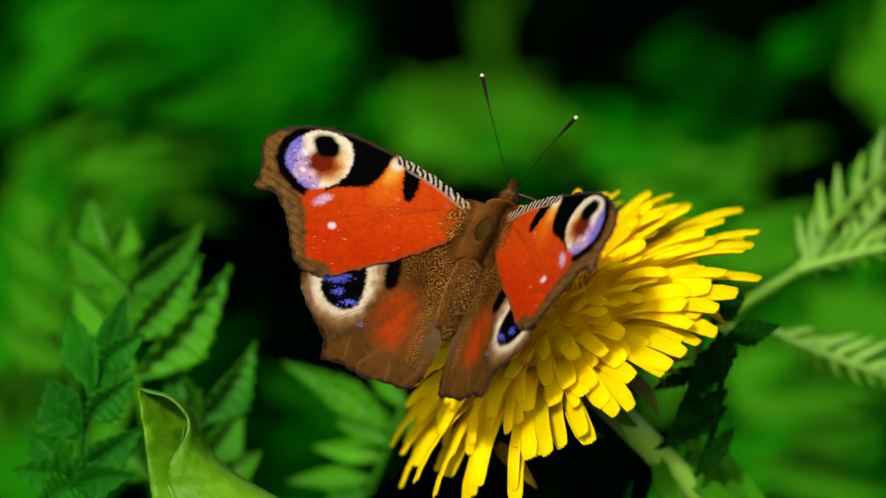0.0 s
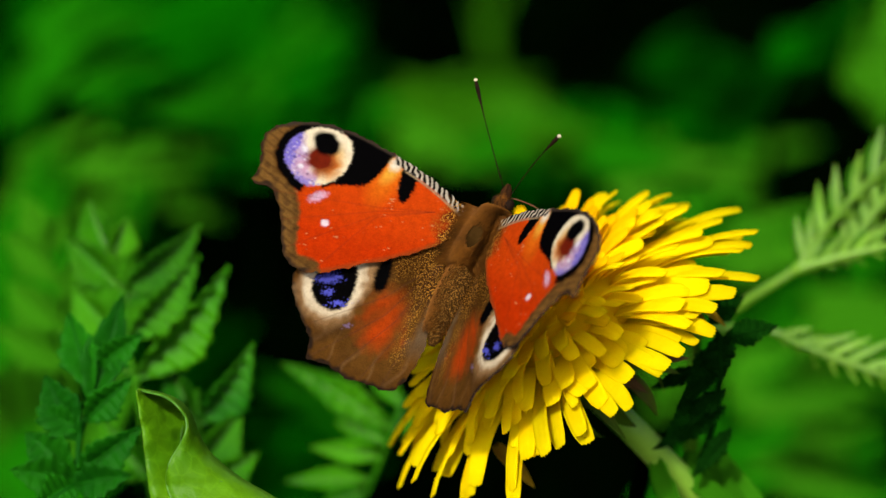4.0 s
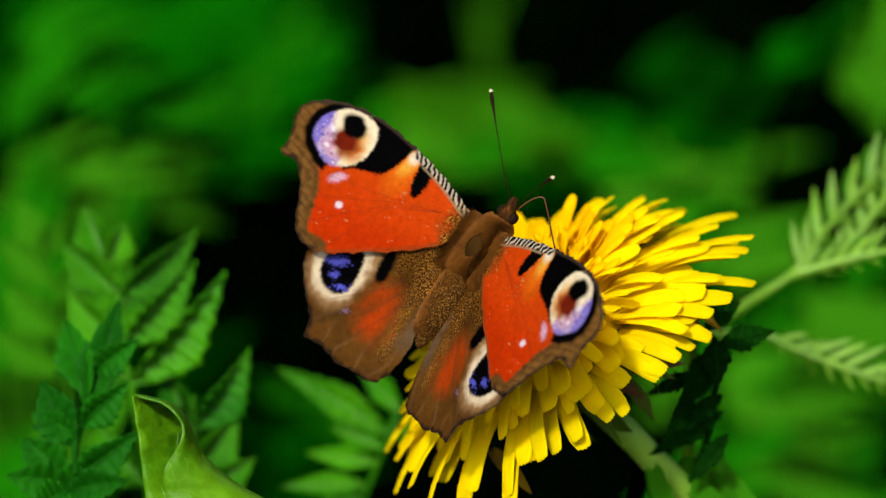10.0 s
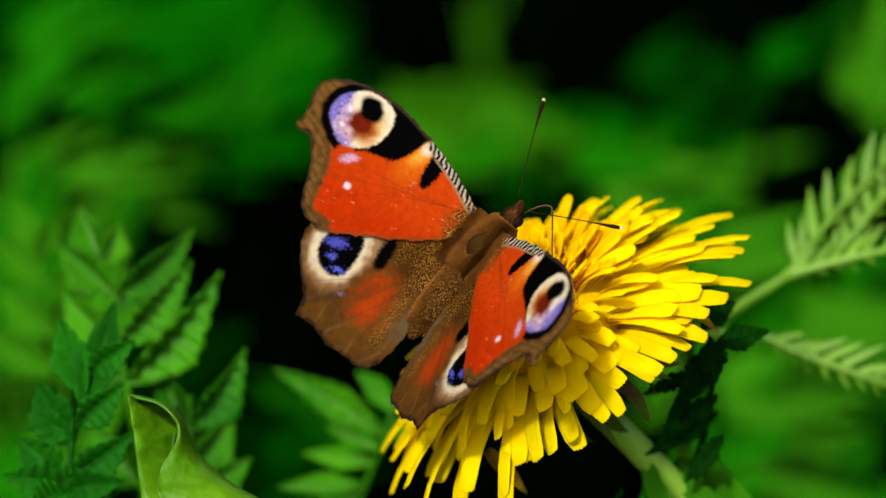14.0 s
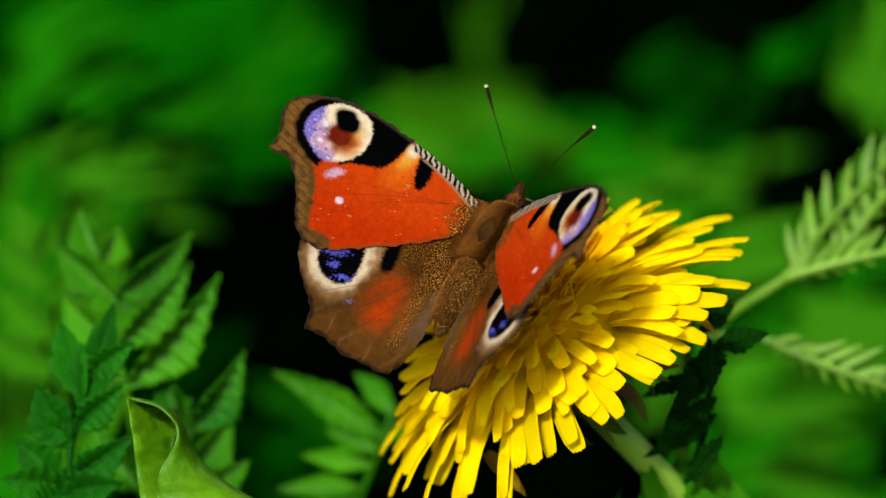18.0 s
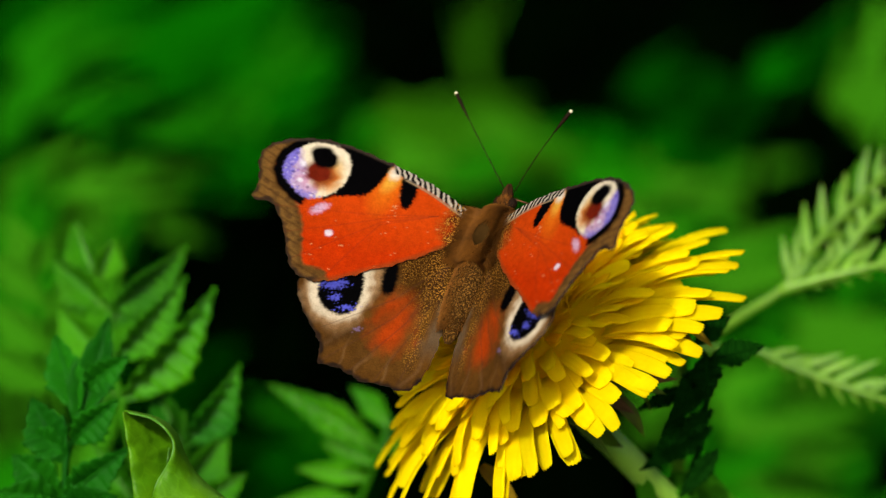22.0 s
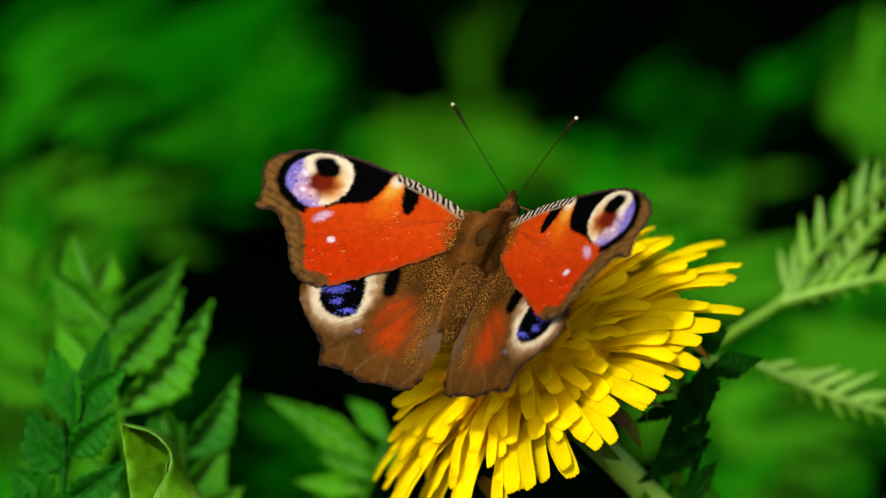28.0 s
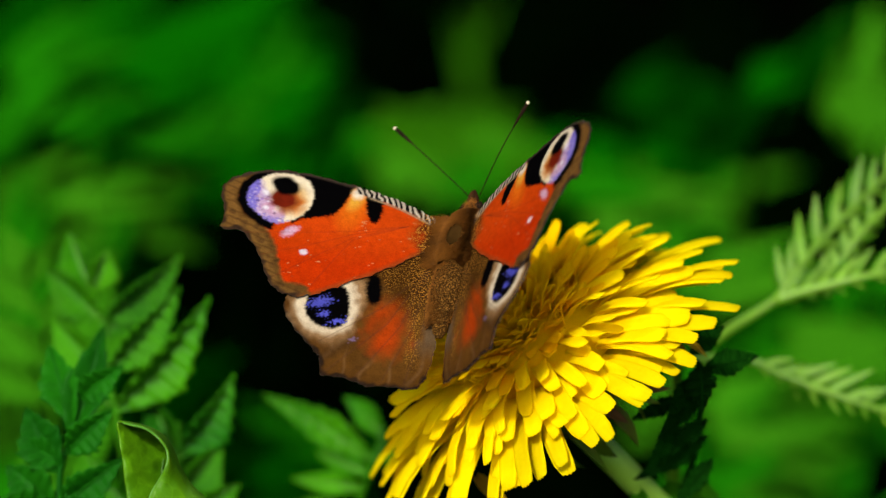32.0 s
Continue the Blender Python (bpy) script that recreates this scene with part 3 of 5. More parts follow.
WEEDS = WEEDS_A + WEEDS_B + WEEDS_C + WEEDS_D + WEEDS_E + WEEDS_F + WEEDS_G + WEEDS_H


# ---- dandelion ----
HEAD_AXIS = (SUBJECT.to_3x3() @ Vector((-0.562, 0.731, 0.388))).normalized()
HEAD = at(16.1, -10.9, -10)


def floret_mesh(name, mat, length, width, e0, e1, seed):
    """A strap-shaped ray floret along +x that bends from elevation e0 to e1 (degrees), with a blunt, five-toothed tip."""
    rng = random.Random(seed)
    rows, cols = 10, 8
    x = z = 0.0
    verts = []
    thick = 0.00020
    twist, droop = rng.uniform(-0.25, 0.25), rng.uniform(1.3, 2.1)
    bow = rng.uniform(-0.06, 0.06) * length
    for i in range(rows + 1):
        s = i / rows
        e = radians(e0 + (e1 - e0) * s ** droop)
        if i:
            x += math.cos(e) * length / rows
            z += math.sin(e) * length / rows
        w = width * (0.50 + 0.50 * min(1, s * 1.7)) * (1 - 0.26 * (max(0, s - 0.84) / 0.16) ** 2)
        for j in range(cols + 1):
            q = j / cols * 2 - 1
            tip = (0.00010 + rng.random() * 0.00010) * (1 if j % 2 else -0.6) - 0.00042 * q * q if i == rows else 0
            up = (q * q) * w * (0.30 - 0.42 * s) + 0.00006 * math.cos(q * 9.4) + q * w * 0.5 * twist * s
            verts.append((x + math.cos(e) * tip - math.sin(e) * up, q * w / 2 + bow * s * s, z + math.sin(e) * tip + math.cos(e) * up))
    n, c = len(verts), cols + 1
    verts += [(a, b, d - thick) for a, b, d in verts]
    faces = []
    for i in range(rows):
        for j in range(cols):
            a = i * c + j
            faces += [(a, a + c, a + c + 1, a + 1), (n + a, n + a + 1, n + a + c + 1, n + a + c)]
        faces += [(i * c, n + i * c, n + (i + 1) * c, (i + 1) * c), (i * c + cols, (i + 1) * c + cols, n + (i + 1) * c + cols, n + i * c + cols)]
    faces += [(rows * c + j, n + rows * c + j, n + rows * c + j + 1, rows * c + j + 1) for j in range(cols)]
    me = mesh_of(name, verts, faces, mat)
    if isinstance(mat, list):
        me.polygons.foreach_set("material_index", [1 if min(f.vertices) >= n else 0 for f in me.polygons])
    return me


def dandelion():
    top = frame_of(HEAD, HEAD_AXIS.cross(Vector((0.2, 1, 0))), HEAD_AXIS)
    d = thing("dandelion", top, "yellow dandelion in full bloom on a pale green stem", "flower")
    # receptacle and cup of bracts
    bm = bmesh.new()
    prof = [(0.0022, -0.0108), (0.0045, -0.0100), (0.0066, -0.0072), (0.0068, -0.0038), (0.0062, -0.0010), (0.0030, 0.0008), (0.0003, 0.0010)]
    rings = [[bm.verts.new((r * math.cos(k * math.pi / 12), r * math.sin(k * math.pi / 12), z)) for k in range(24)] for r, z in prof]
    for r, s in zip(rings, rings[1:]):
        for k in range(24):
            bm.faces.new((r[k], r[(k + 1) % 24], s[(k + 1) % 24], s[k]))
    part("involucre", bm, BRACT, d, "green cup under the flower head")
    inner = leaflet_mesh("bract", BRACT, 0.0100, 0.0030, 0, 0, 0.25, -0.10, 3, 8)
    outer = leaflet_mesh("bract", [BRACT], 0.0060, 0.0026, 0, 0, 0.3, 0.55, 4, 8)
    rng = random.Random(5)
    for k in range(16):
        a = k * 2 * math.pi / 16 + rng.uniform(-0.1, 0.1)
        m = Matrix.Rotation(a, 4, "Z") @ pose(0.0060, 0, -0.0092, 0, -72 + rng.uniform(-6, 6), 0)
        part("bract", inner, None, d, m=m)
    for k in range(7):
        a = k * 2 * math.pi / 7 + rng.uniform(-0.15, 0.15)
        m = Matrix.Rotation(a, 4, "Z") @ pose(0.0056, 0, -0.0092, rng.uniform(-20, 20), rng.uniform(50, 75), 0)
        part("outer_bract", outer, None, d, "reflexed green bract", m=m)
    # stem
    base = HEAD - HEAD_AXIS * 0.0100 + SUBJECT.to_3x3() @ Vector((-0.0020, -0.0002, 0.001))
    foot = Vector((base.x + 0.16, base.y + 0.02, -0.004))
    pts = bezier(base, base + SUBJECT.to_3x3() @ Vector((0.046, -0.042, -0.030)), foot + Vector((-0.012, 0, 0.06)), foot, 20)
    inv = top.inverted()
    part("stem", tube([inv @ p for p in pts], [0.0019 + 0.0004 * i / 20 for i in range(21)], 14), STEM, d, "pale green hollow stem")
    # florets, ring by ring
    RINGS = ((46, 0.0062, 0.0236, 0.0026, 8, -34, PETAL), (50, 0.0058, 0.0228, 0.0026, 15, -30, PETAL), (50, 0.0053, 0.0208, 0.0025, 22, -26, PETAL),
             (46, 0.0047, 0.0190, 0.0022, 31, -18, PETAL), (46, 0.0042, 0.0176, 0.0021, 42, -6, PETAL), (46, 0.0036, 0.0162, 0.0020, 51, 10, PETAL_IN))
    CORE = ((70, 0.0034, 0.0140, 0.0018, 58, 25, PETAL_IN), (76, 0.0030, 0.0126, 0.0018, 65, 35, PETAL_IN), (70, 0.0026, 0.0112, 0.0018, 72, 46, PETAL_IN),
            (70, 0.0022, 0.0104, 0.0017, 79, 58, PETAL_IN), (60, 0.0014, 0.0100, 0.0016, 86, 72, PETAL_IN))
    short_way = SUBJECT.to_3x3() @ Vector((0.62, -0.52, 0.59))      # the florets are shorter on this side

    def placed(k, ring):
        count, r, length, width, e0, e1, mat = ring
        kinds = [floret_mesh("floret", [mat, PETAL_UNDER] if k == 0 else mat, length * rng.uniform(0.80, 1.06), width * rng.uniform(0.85, 1.15), e0 + rng.uniform(-6, 6), e1 + rng.uniform(-14, 10), 10 * k + i) for i in range(7)]
        for i in range(count):
            a = (i + 0.5 * (k % 2) + rng.uniform(-0.28, 0.28)) * 2 * math.pi / count
            m = Matrix.Rotation(a, 4, "Z") @ pose(r, 0, 0.0004 * k - 0.0006, rng.uniform(-18, 18), rng.uniform(-7, 7), rng.uniform(-11, 11))
            side = (top.to_3x3() @ Vector((math.cos(a), math.sin(a), 0))).dot(short_way)
            f = 1 - (0.35 if k < 3 else 0.25) * max(0, side) ** 2
            yield rng.choice(kinds), m @ Matrix.Diagonal((f, 1, f, 1))

    for k, ring in enumerate(RINGS):
        for me, m in placed(k, ring):
            part("floret", me, None, d, m=m)
    # the packed tubes of the inner florets close the middle of the head
    bm = blob(0.0122, 0.0122, 0.0078, 20, 40, 0.10)
    part("floret_core", bm, PETAL_IN, d, "packed golden floret tubes", m=pose(0, 0, 0.0008))
    verts, faces = [], []
    for k, ring in enumerate(CORE):
        for me, m in placed(k + len(RINGS), ring):
            base_at = len(verts)
            verts += [m @ v.co for v in me.vertices]
            faces += [[base_at + i for i in f.vertices] for f in me.polygons]
    tagged(part("floret_tuft", mesh_of("floret_tuft", verts, faces, PETAL_IN), None, d, "dense golden florets in the middle of the head"), kind="stuff")
    # withered florets and brown-tipped bracts that hang under the head
    for x0, y0, x1, y1, w, mat, label in ((29.5, -4.6, 36.4, -11.2, 1.9, PETAL_UNDER, "withered olive floret"), (31.0, -4.4, 37.9, -10.0, 1.7, PETAL_UNDER, "withered olive floret"),
                                          (20.5, -13.6, 31.6, -16.0, 2.6, BRACT, "hanging green bract"), (26.0, -15.2, 33.0, -14.2, 1.5, BROWN, "brown bract tip"), (21.0, -15.5, 27.5, -18.8, 2.2, BROWN, "brown bract"),
                                          (16.8, -16.5, 24.8, -25.0, 2.0, BRACT, "hanging green bract"), (7.2, -26.0, 12.6, -31.4, 2.2, PETAL_UNDER, "withered olive floret")):
        a, b = at(x0, y0, -9), at(x1, y1, -7)
        me = leaflet_mesh("strap", mat, (b - a).length, w / 1000, 0, 0, 0.5, 0.12, int(x0 * 7), 10)
        part("withered_floret" if mat is PETAL_UNDER else "outer_bract", me, None, d, label, m=inv @ frame_of(a, b - a, (EYE - a).normalized() + Vector((0, 0, 0.5))))
    # curled styles between the inner florets
    bm = bmesh.new()
    for i in range(90):
        a, r = rng.random() * 6.283, 0.0075 * math.sqrt(rng.random())
        b = Vector((r * math.cos(a), r * math.sin(a), 0.001))
        h = 0.0094 - 0.3 * r + rng.uniform(-0.001, 0.001)
        lean = Vector((math.cos(a), math.sin(a), 0)) * (0.0006 + 0.45 * r)
        for sgn in (-1, 1):
            side = Vector((-math.sin(a), math.cos(a), 0)) * 0.0007 * sgn
            pts = [b, b + lean * 0.6 + Vector((0, 0, h * 0.6)), b + lean + Vector((0, 0, h)), b + lean + side + Vector((0, 0, h + 0.0007)), b + lean + side * 1.8 + Vector((0, 0, h))]
            t2 = tube(pts, [0.00013] * 5, 5)
            me = bpy.data.meshes.new("style")
            t2.to_mesh(me)
            t2.free()
            bm.from_mesh(me)
            bpy.data.meshes.remove(me)
    tagged(part("style_tuft", bm, PETAL_IN, d, "curled golden styles in the middle of the head"), kind="stuff")
    return d


dandelion()


# ---- peacock butterfly ----
FORE = [(0.4, 3.2), (3.1, 4.6), (6.3, 5.9), (9.3, 6.8), (12.3, 7.5), (15.3, 8.1), (18.2, 8.5), (21.1, 8.5), (23.8, 8.1), (26.4, 7.2), (28.3, 6.1), (29.4, 4.6), (29.5, 2.9), (28.9, 1.1), (28.8, -0.2), (29.1, -1.6),
        (28.2, -2.1), (26.6, -1.9), (25.1, -3.2), (23.7, -5.3), (22.6, -8.0), (21.6, -9.8), (20.1, -10.7), (17.7, -10.8), (15.3, -9.8), (12.3, -8.0), (8.5, -5.8), (5.2, -3.6), (2.9, -1.7), (1.0, 0.3)]
HIND = [(0.5, 0.6), (5.0, -0.8), (10.5, -3.6), (15.5, -7.8), (18.4, -11.0), (18.9, -13.0), (18.3, -14.8), (16.9, -16.5), (15.3, -18.1), (13.9, -19.3), (13.0, -20.6), (12.5, -22.4), (10.7, -22.2),
        (8.5, -22.3), (6.5, -22.8), (4.0, -22.3), (1.6, -22.2), (0.2, -21.5), (-0.6, -19.8), (-1.0, -17.4), (-1.1, -15.0), (-0.9, -12.0), (-0.8, -8.0), (-0.4, -3.0)]


def smooth_loop(points, n):
    """A closed Catmull-Rom curve through points."""
    p = np.array(points, float)
    out = []
    for i in range(len(p)):
        a, b, c, d = p[i - 1], p[i], p[(i + 1) % len(p)], p[(i + 2) % len(p)]
        for s in np.arange(n) / n:
            out.append(0.5 * (2 * b + (c - a) * s + (2 * a - 5 * b + 4 * c - d) * s * s + (3 * b - a - 3 * c + d) * s ** 3))
    return np.array(out)


def away(p, line, closed=False):
    """Distance of points from a polyline, and the nearest place on it."""
    best, near = np.full(len(p), 1e9), np.zeros_like(p)
    q = np.vstack([line, line[:1]]) if closed else np.asarray(line, float)
    for a, b in zip(q, q[1:]):
        d = b - a
        s = np.clip(((p - a) @ d) / max(d @ d, 1e-12), 0, 1)
        c = a + s[:, None] * d
        r = np.hypot(*(p - c).T)
        m = r < best
        best[m], near[m] = r[m], c[m]
    return best, near


def inside(p, loop):
    hit = np.zeros(len(p), bool)
    q = np.roll(loop, -1, 0)
    for (x0, y0), (x1, y1) in zip(loop, q):
        if y0 != y1:
            c = ((y0 > p[:, 1]) != (y1 > p[:, 1])) & (p[:, 0] < (x1 - x0) * (p[:, 1] - y0) / (y1 - y0) + x0)
            hit ^= c
    return hit


def soft(d, w):
    """1 where d is below 0, fading to 0 over w."""
    return np.clip(0.5 - d / w, 0, 1)


def grainy(p, f, seed):
    """Cheap smooth noise in the wing's plane, about -1 to 1."""
    r = np.random.RandomState(seed)
    out = np.zeros(len(p))
    for k in range(7):
        a, ph = r.rand() * 6.28, r.rand() * 6.28
        g = f * (0.6 + 1.1 * r.rand())
        out += np.sin((p[:, 0] * np.cos(a) + p[:, 1] * np.sin(a)) * g + ph + 1.5 * np.sin(p[:, 1] * g * 0.45 + k))
    return out / 3.6


RED, TAN, GOLD_BROWN = (0.53, 0.033, 0.0012), (0.20, 0.098, 0.022), (0.045, 0.019, 0.003)
BLACK, WHITE, BLUE, PINK = (0.0012, 0.001, 0.0012), (0.82, 0.74, 0.55), (0.20, 0.17, 0.74), (0.52, 0.25, 0.45)


def paint(base, colour, mask):
    return base + (np.array(colour) - base) * mask[:, None]


def oval(p, c, rx, ry, turn=0.0):
    d = p - np.array(c)
    k, s = math.cos(turn), math.sin(turn)
    x, y = d[:, 0] * k + d[:, 1] * s, -d[:, 0] * s + d[:, 1] * k
    return (np.hypot(x / rx, y / ry) - 1) * min(rx, ry)


def polygon(p, pts, n=6):
    loop = smooth_loop(pts, n)
    d, _ = away(p, loop, True)
    return np.where(inside(p, loop), -d, d)


def fore_pattern(p):
    u, v = p.T
    j1, j2, j3 = grainy(p, 3.0, 1), grainy(p, 9.0, 2), grainy(p, 1.0, 3)
    c = np.tile(np.array(RED), (len(p), 1)) * (1 + 0.06 * j3 + 0.03 * j1)[:, None]
    c = paint(c, (0.66, 0.075, 0.004), soft(-v - 2.5 + 0.4 * j3, 6.0) * 0.6)
    hair = np.zeros(len(p))
    outer = smooth_loop(FORE, 8)[9 * 8:23 * 8]
    rim, _ = away(p, outer)
    costa, _ = away(p, smooth_loop(FORE, 8)[:10 * 8])
    rear, _ = away(p, smooth_loop(FORE, 8)[23 * 8:])
    # scattered yellow scales on the red field
    c = paint(c, (0.80, 0.42, 0.16), np.clip(grainy(p * (0.5, 1.3), 7, 21) * 3 - 3.9 + 1.6 * j3, 0, 0.4))
    # brown rim
    wide = np.interp(v, [-11, -6, -2.5, -1, 1, 3, 7, 9], [1.5, 2.1, 2.6, 2.8, 2.5, 2.4, 2.2, 1.6])
    m = soft(rim - wide + 0.16 * j1, 0.55)
    c = paint(c, np.array(TAN), m)
    streak = np.clip(0.5 + 0.5 * np.sin((v - 0.35 * u) * 5.6 + 0.6 * j1), 0, 1) ** 5
    c = paint(c, (0.055, 0.024, 0.006), m * streak * 0.6)
    c = paint(c, (0.10, 0.045, 0.010), m * soft(wide - 0.7 - rim + 0.15 * j1, 0.6) * 0.7)
    c = paint(c, (0.06, 0.028, 0.010), m * np.clip(grainy(p, 4.5, 31) * 0.8 - 0.1, 0, 0.6))
    c = paint(c, (0.035, 0.020, 0.012), soft(rim - 0.38 + 0.3 * j1, 0.45) * 0.95)
    # brown rear edge and golden base
    c = paint(c, (0.20, 0.07, 0.015), soft(rear - 0.35, 0.8) * 0.7)
    base = soft(np.hypot(u - 0.5, (v - 1.2) * 0.8) - 3.6 + 0.5 * j1, 2.2)
    c = paint(c, GOLD_BROWN, base * 0.9)
    hair = np.maximum(hair, base)
    # costal patches
    edge = 0.13 * j2
    c = paint(c, (0.80, 0.20, 0.008), soft(oval(p, (12.4, 4.2), 1.5, 2.8, 0.25), 2.4) * 0.8)
    c = paint(c, BLACK, soft(polygon(p, [(18.8, 8.5), (15.3, 8.3), (12.5, 7.7), (12.9, 6.1), (13.8, 3.9), (15.1, 2.2), (18.7, 1.1), (20.2, 0.4), (20.0, 4.0)]) + edge, 0.3))
    c = paint(c, BLACK, soft(polygon(p, [(10.6, 6.9), (9.0, 6.4), (8.6, 4.6), (8.7, 3.0), (9.3, 1.8), (10.2, 2.3), (10.8, 4.6)]) + edge, 0.3))
    c = paint(c, (0.88, 0.48, 0.05), soft(oval(p, (12.2, 5.4), 0.95, 1.8, 0.35), 1.0) * 0.8 * soft(polygon(p, [(12.9, 7.6), (11.0, 7.2), (11.0, 2.4), (13.6, 2.8), (12.9, 5.6)]), 0.6))
    c = paint(c, WHITE, soft(oval(p, (11.9, 6.4), 0.75, 1.0, 0.45) + edge, 0.7))
    # eyespot: black ring, cream disc, violet outer crescent, black pupil over a rust-brown field
    disc = polygon(p, [(20.2, 8.0), (18.5, 7.2), (17.7, 5.2), (17.9, 3.2), (19.0, 1.5), (20.6, 0.4), (22.6, -0.1), (24.4, 0.8), (25.8, 1.9), (26.3, 3.2), (26.0, 4.9), (25.0, 6.2), (23.7, 7.3), (22.2, 7.9)])
    c = paint(c, BLACK, soft(disc - 1.15 + 0.12 * j1, 0.4) * soft(21.2 - u - 0.3 * (v - 3.0) + edge, 0.6))
    eye = soft(disc + edge, 0.3)
    inner = np.array((0.92, 0.80, 0.54)) + np.zeros((len(p), 3))
    inner = paint(inner, (0.80, 0.46, 0.08), soft(oval(p, (20.2, 3.9), 1.7, 2.3) + 0.3 * j1, 1.3) * 0.8)
    violet = polygon(p, [(25.7, 6.5), (26.8, 4.9), (27.0, 3.0), (26.1, 1.3), (24.4, 0.2), (22.2, -0.3), (21.2, 0.9), (22.2, 1.8), (22.9, 3.2), (23.7, 4.6), (24.5, 5.9)])
    inner = paint(inner, (0.56, 0.40, 0.60), soft(violet + 0.35 * j1, 0.7))
    inner = paint(inner, (0.15, 0.13, 0.62), soft(violet + 0.2 * j1, 0.5) * soft(24.5 - u + 1.0 * j1 + 0.6 * j2, 0.9) * 0.85)
    inner = paint(inner, (0.20, 0.17, 0.60), soft(oval(p, (22.6, 0.2), 2.0, 0.55, 0.15) + 0.35 * j2, 0.4) * 0.75)
    inner = paint(inner, (0.66, 0.34, 0.46), soft(oval(p, (23.1, 2.1), 1.4, 1.1, 0.4) + 0.4 * j1, 0.9) * 0.8)
    inner = paint(inner, (0.05, 0.03, 0.10), soft(0.85 - grainy(p, 5.5, 41), 0.4) * soft(violet, 0.4) * 0.5)
    inner = paint(inner, (0.80, 0.76, 0.86), soft(0.8 - j2, 0.5) * soft(violet, 0.6) * 0.6)
    inner = paint(inner, (0.85, 0.80, 0.86), np.maximum(soft(oval(p, (23.6, 2.0), 0.35, 0.3), 0.25), soft(oval(p, (23.9, 4.3), 0.5, 0.35, 0.6), 0.3)))
    inner = paint(inner, (0.22, 0.05, 0.08), soft(np.abs(v - 2.95 - 0.25 * (u - 22.5)) - 0.06, 0.15) * soft(22.0 - u, 0.5) * soft(u - 25.2, 0.8) * 0.7)
    inner = paint(inner, (0.55, 0.13, 0.015), soft(oval(p, (20.7, 3.5), 1.9, 1.8, 0.3) + 0.25 * j1, 1.1) * 0.9)
    inner = paint(inner, (0.16, 0.014, 0.004), soft(oval(p, (21.5, 3.7), 1.8, 1.7, 0.3) + 0.20 * j1, 1.1))
    inner = paint(inner, BLACK, soft(oval(p, (21.4, 5.9), 1.9, 1.5, 0.35) + 0.10 * j1, 0.5))
    c = c * (1 - eye[:, None]) + inner * eye[:, None]
    c = paint(c, BLACK, soft(costa - 1.1, 0.3) * soft(16.5 - u, 0.4) * soft(u - 22.5, 0.6) * (1 - eye))
    c = paint(c, (0.05, 0.035, 0.024), soft(costa - 0.40, 0.3) * soft(12 - u, 1) * 0.9)
    # white spots
    c = paint(c, (0.70, 0.46, 0.62), soft(oval(p, (20.1, -1.0), 1.15, 0.55, -0.70) + edge, 0.5) * 0.9)
    c = paint(c, (0.82, 0.68, 0.72), soft(oval(p, (18.05, -4.0), 0.5, 0.46) + 0.5 * edge, 0.3))
    # barred costa
    bars = soft(np.sin(u * 8.8 - v * 3.6 + 1.5 * j1) * 0.5 - 0.10, 0.25)
    m = soft(costa - 1.05, 0.15) * soft(u - 12.2, 0.5)
    c = paint(c, (0.56, 0.49, 0.37), m)
    c = paint(c, BLACK, m * bars)
    c = paint(c, (0.35, 0.25, 0.13), soft(np.abs(costa - 1.25) - 0.10, 0.1) * soft(u - 10.5, 0.5))
    # veins
    for b in ((26, -2.2), (23.6, -5.4), (21.6, -8.6), (17.5, -10.6)):
        d, _ = away(p, np.array([(5.0, 2.0), (12.0, 0.6 + 0.16 * b[1]), b], float))
        c = paint(c, (0.20, 0.03, 0.01), soft(d - 0.05, 0.12) * 0.45)
    return c, hair


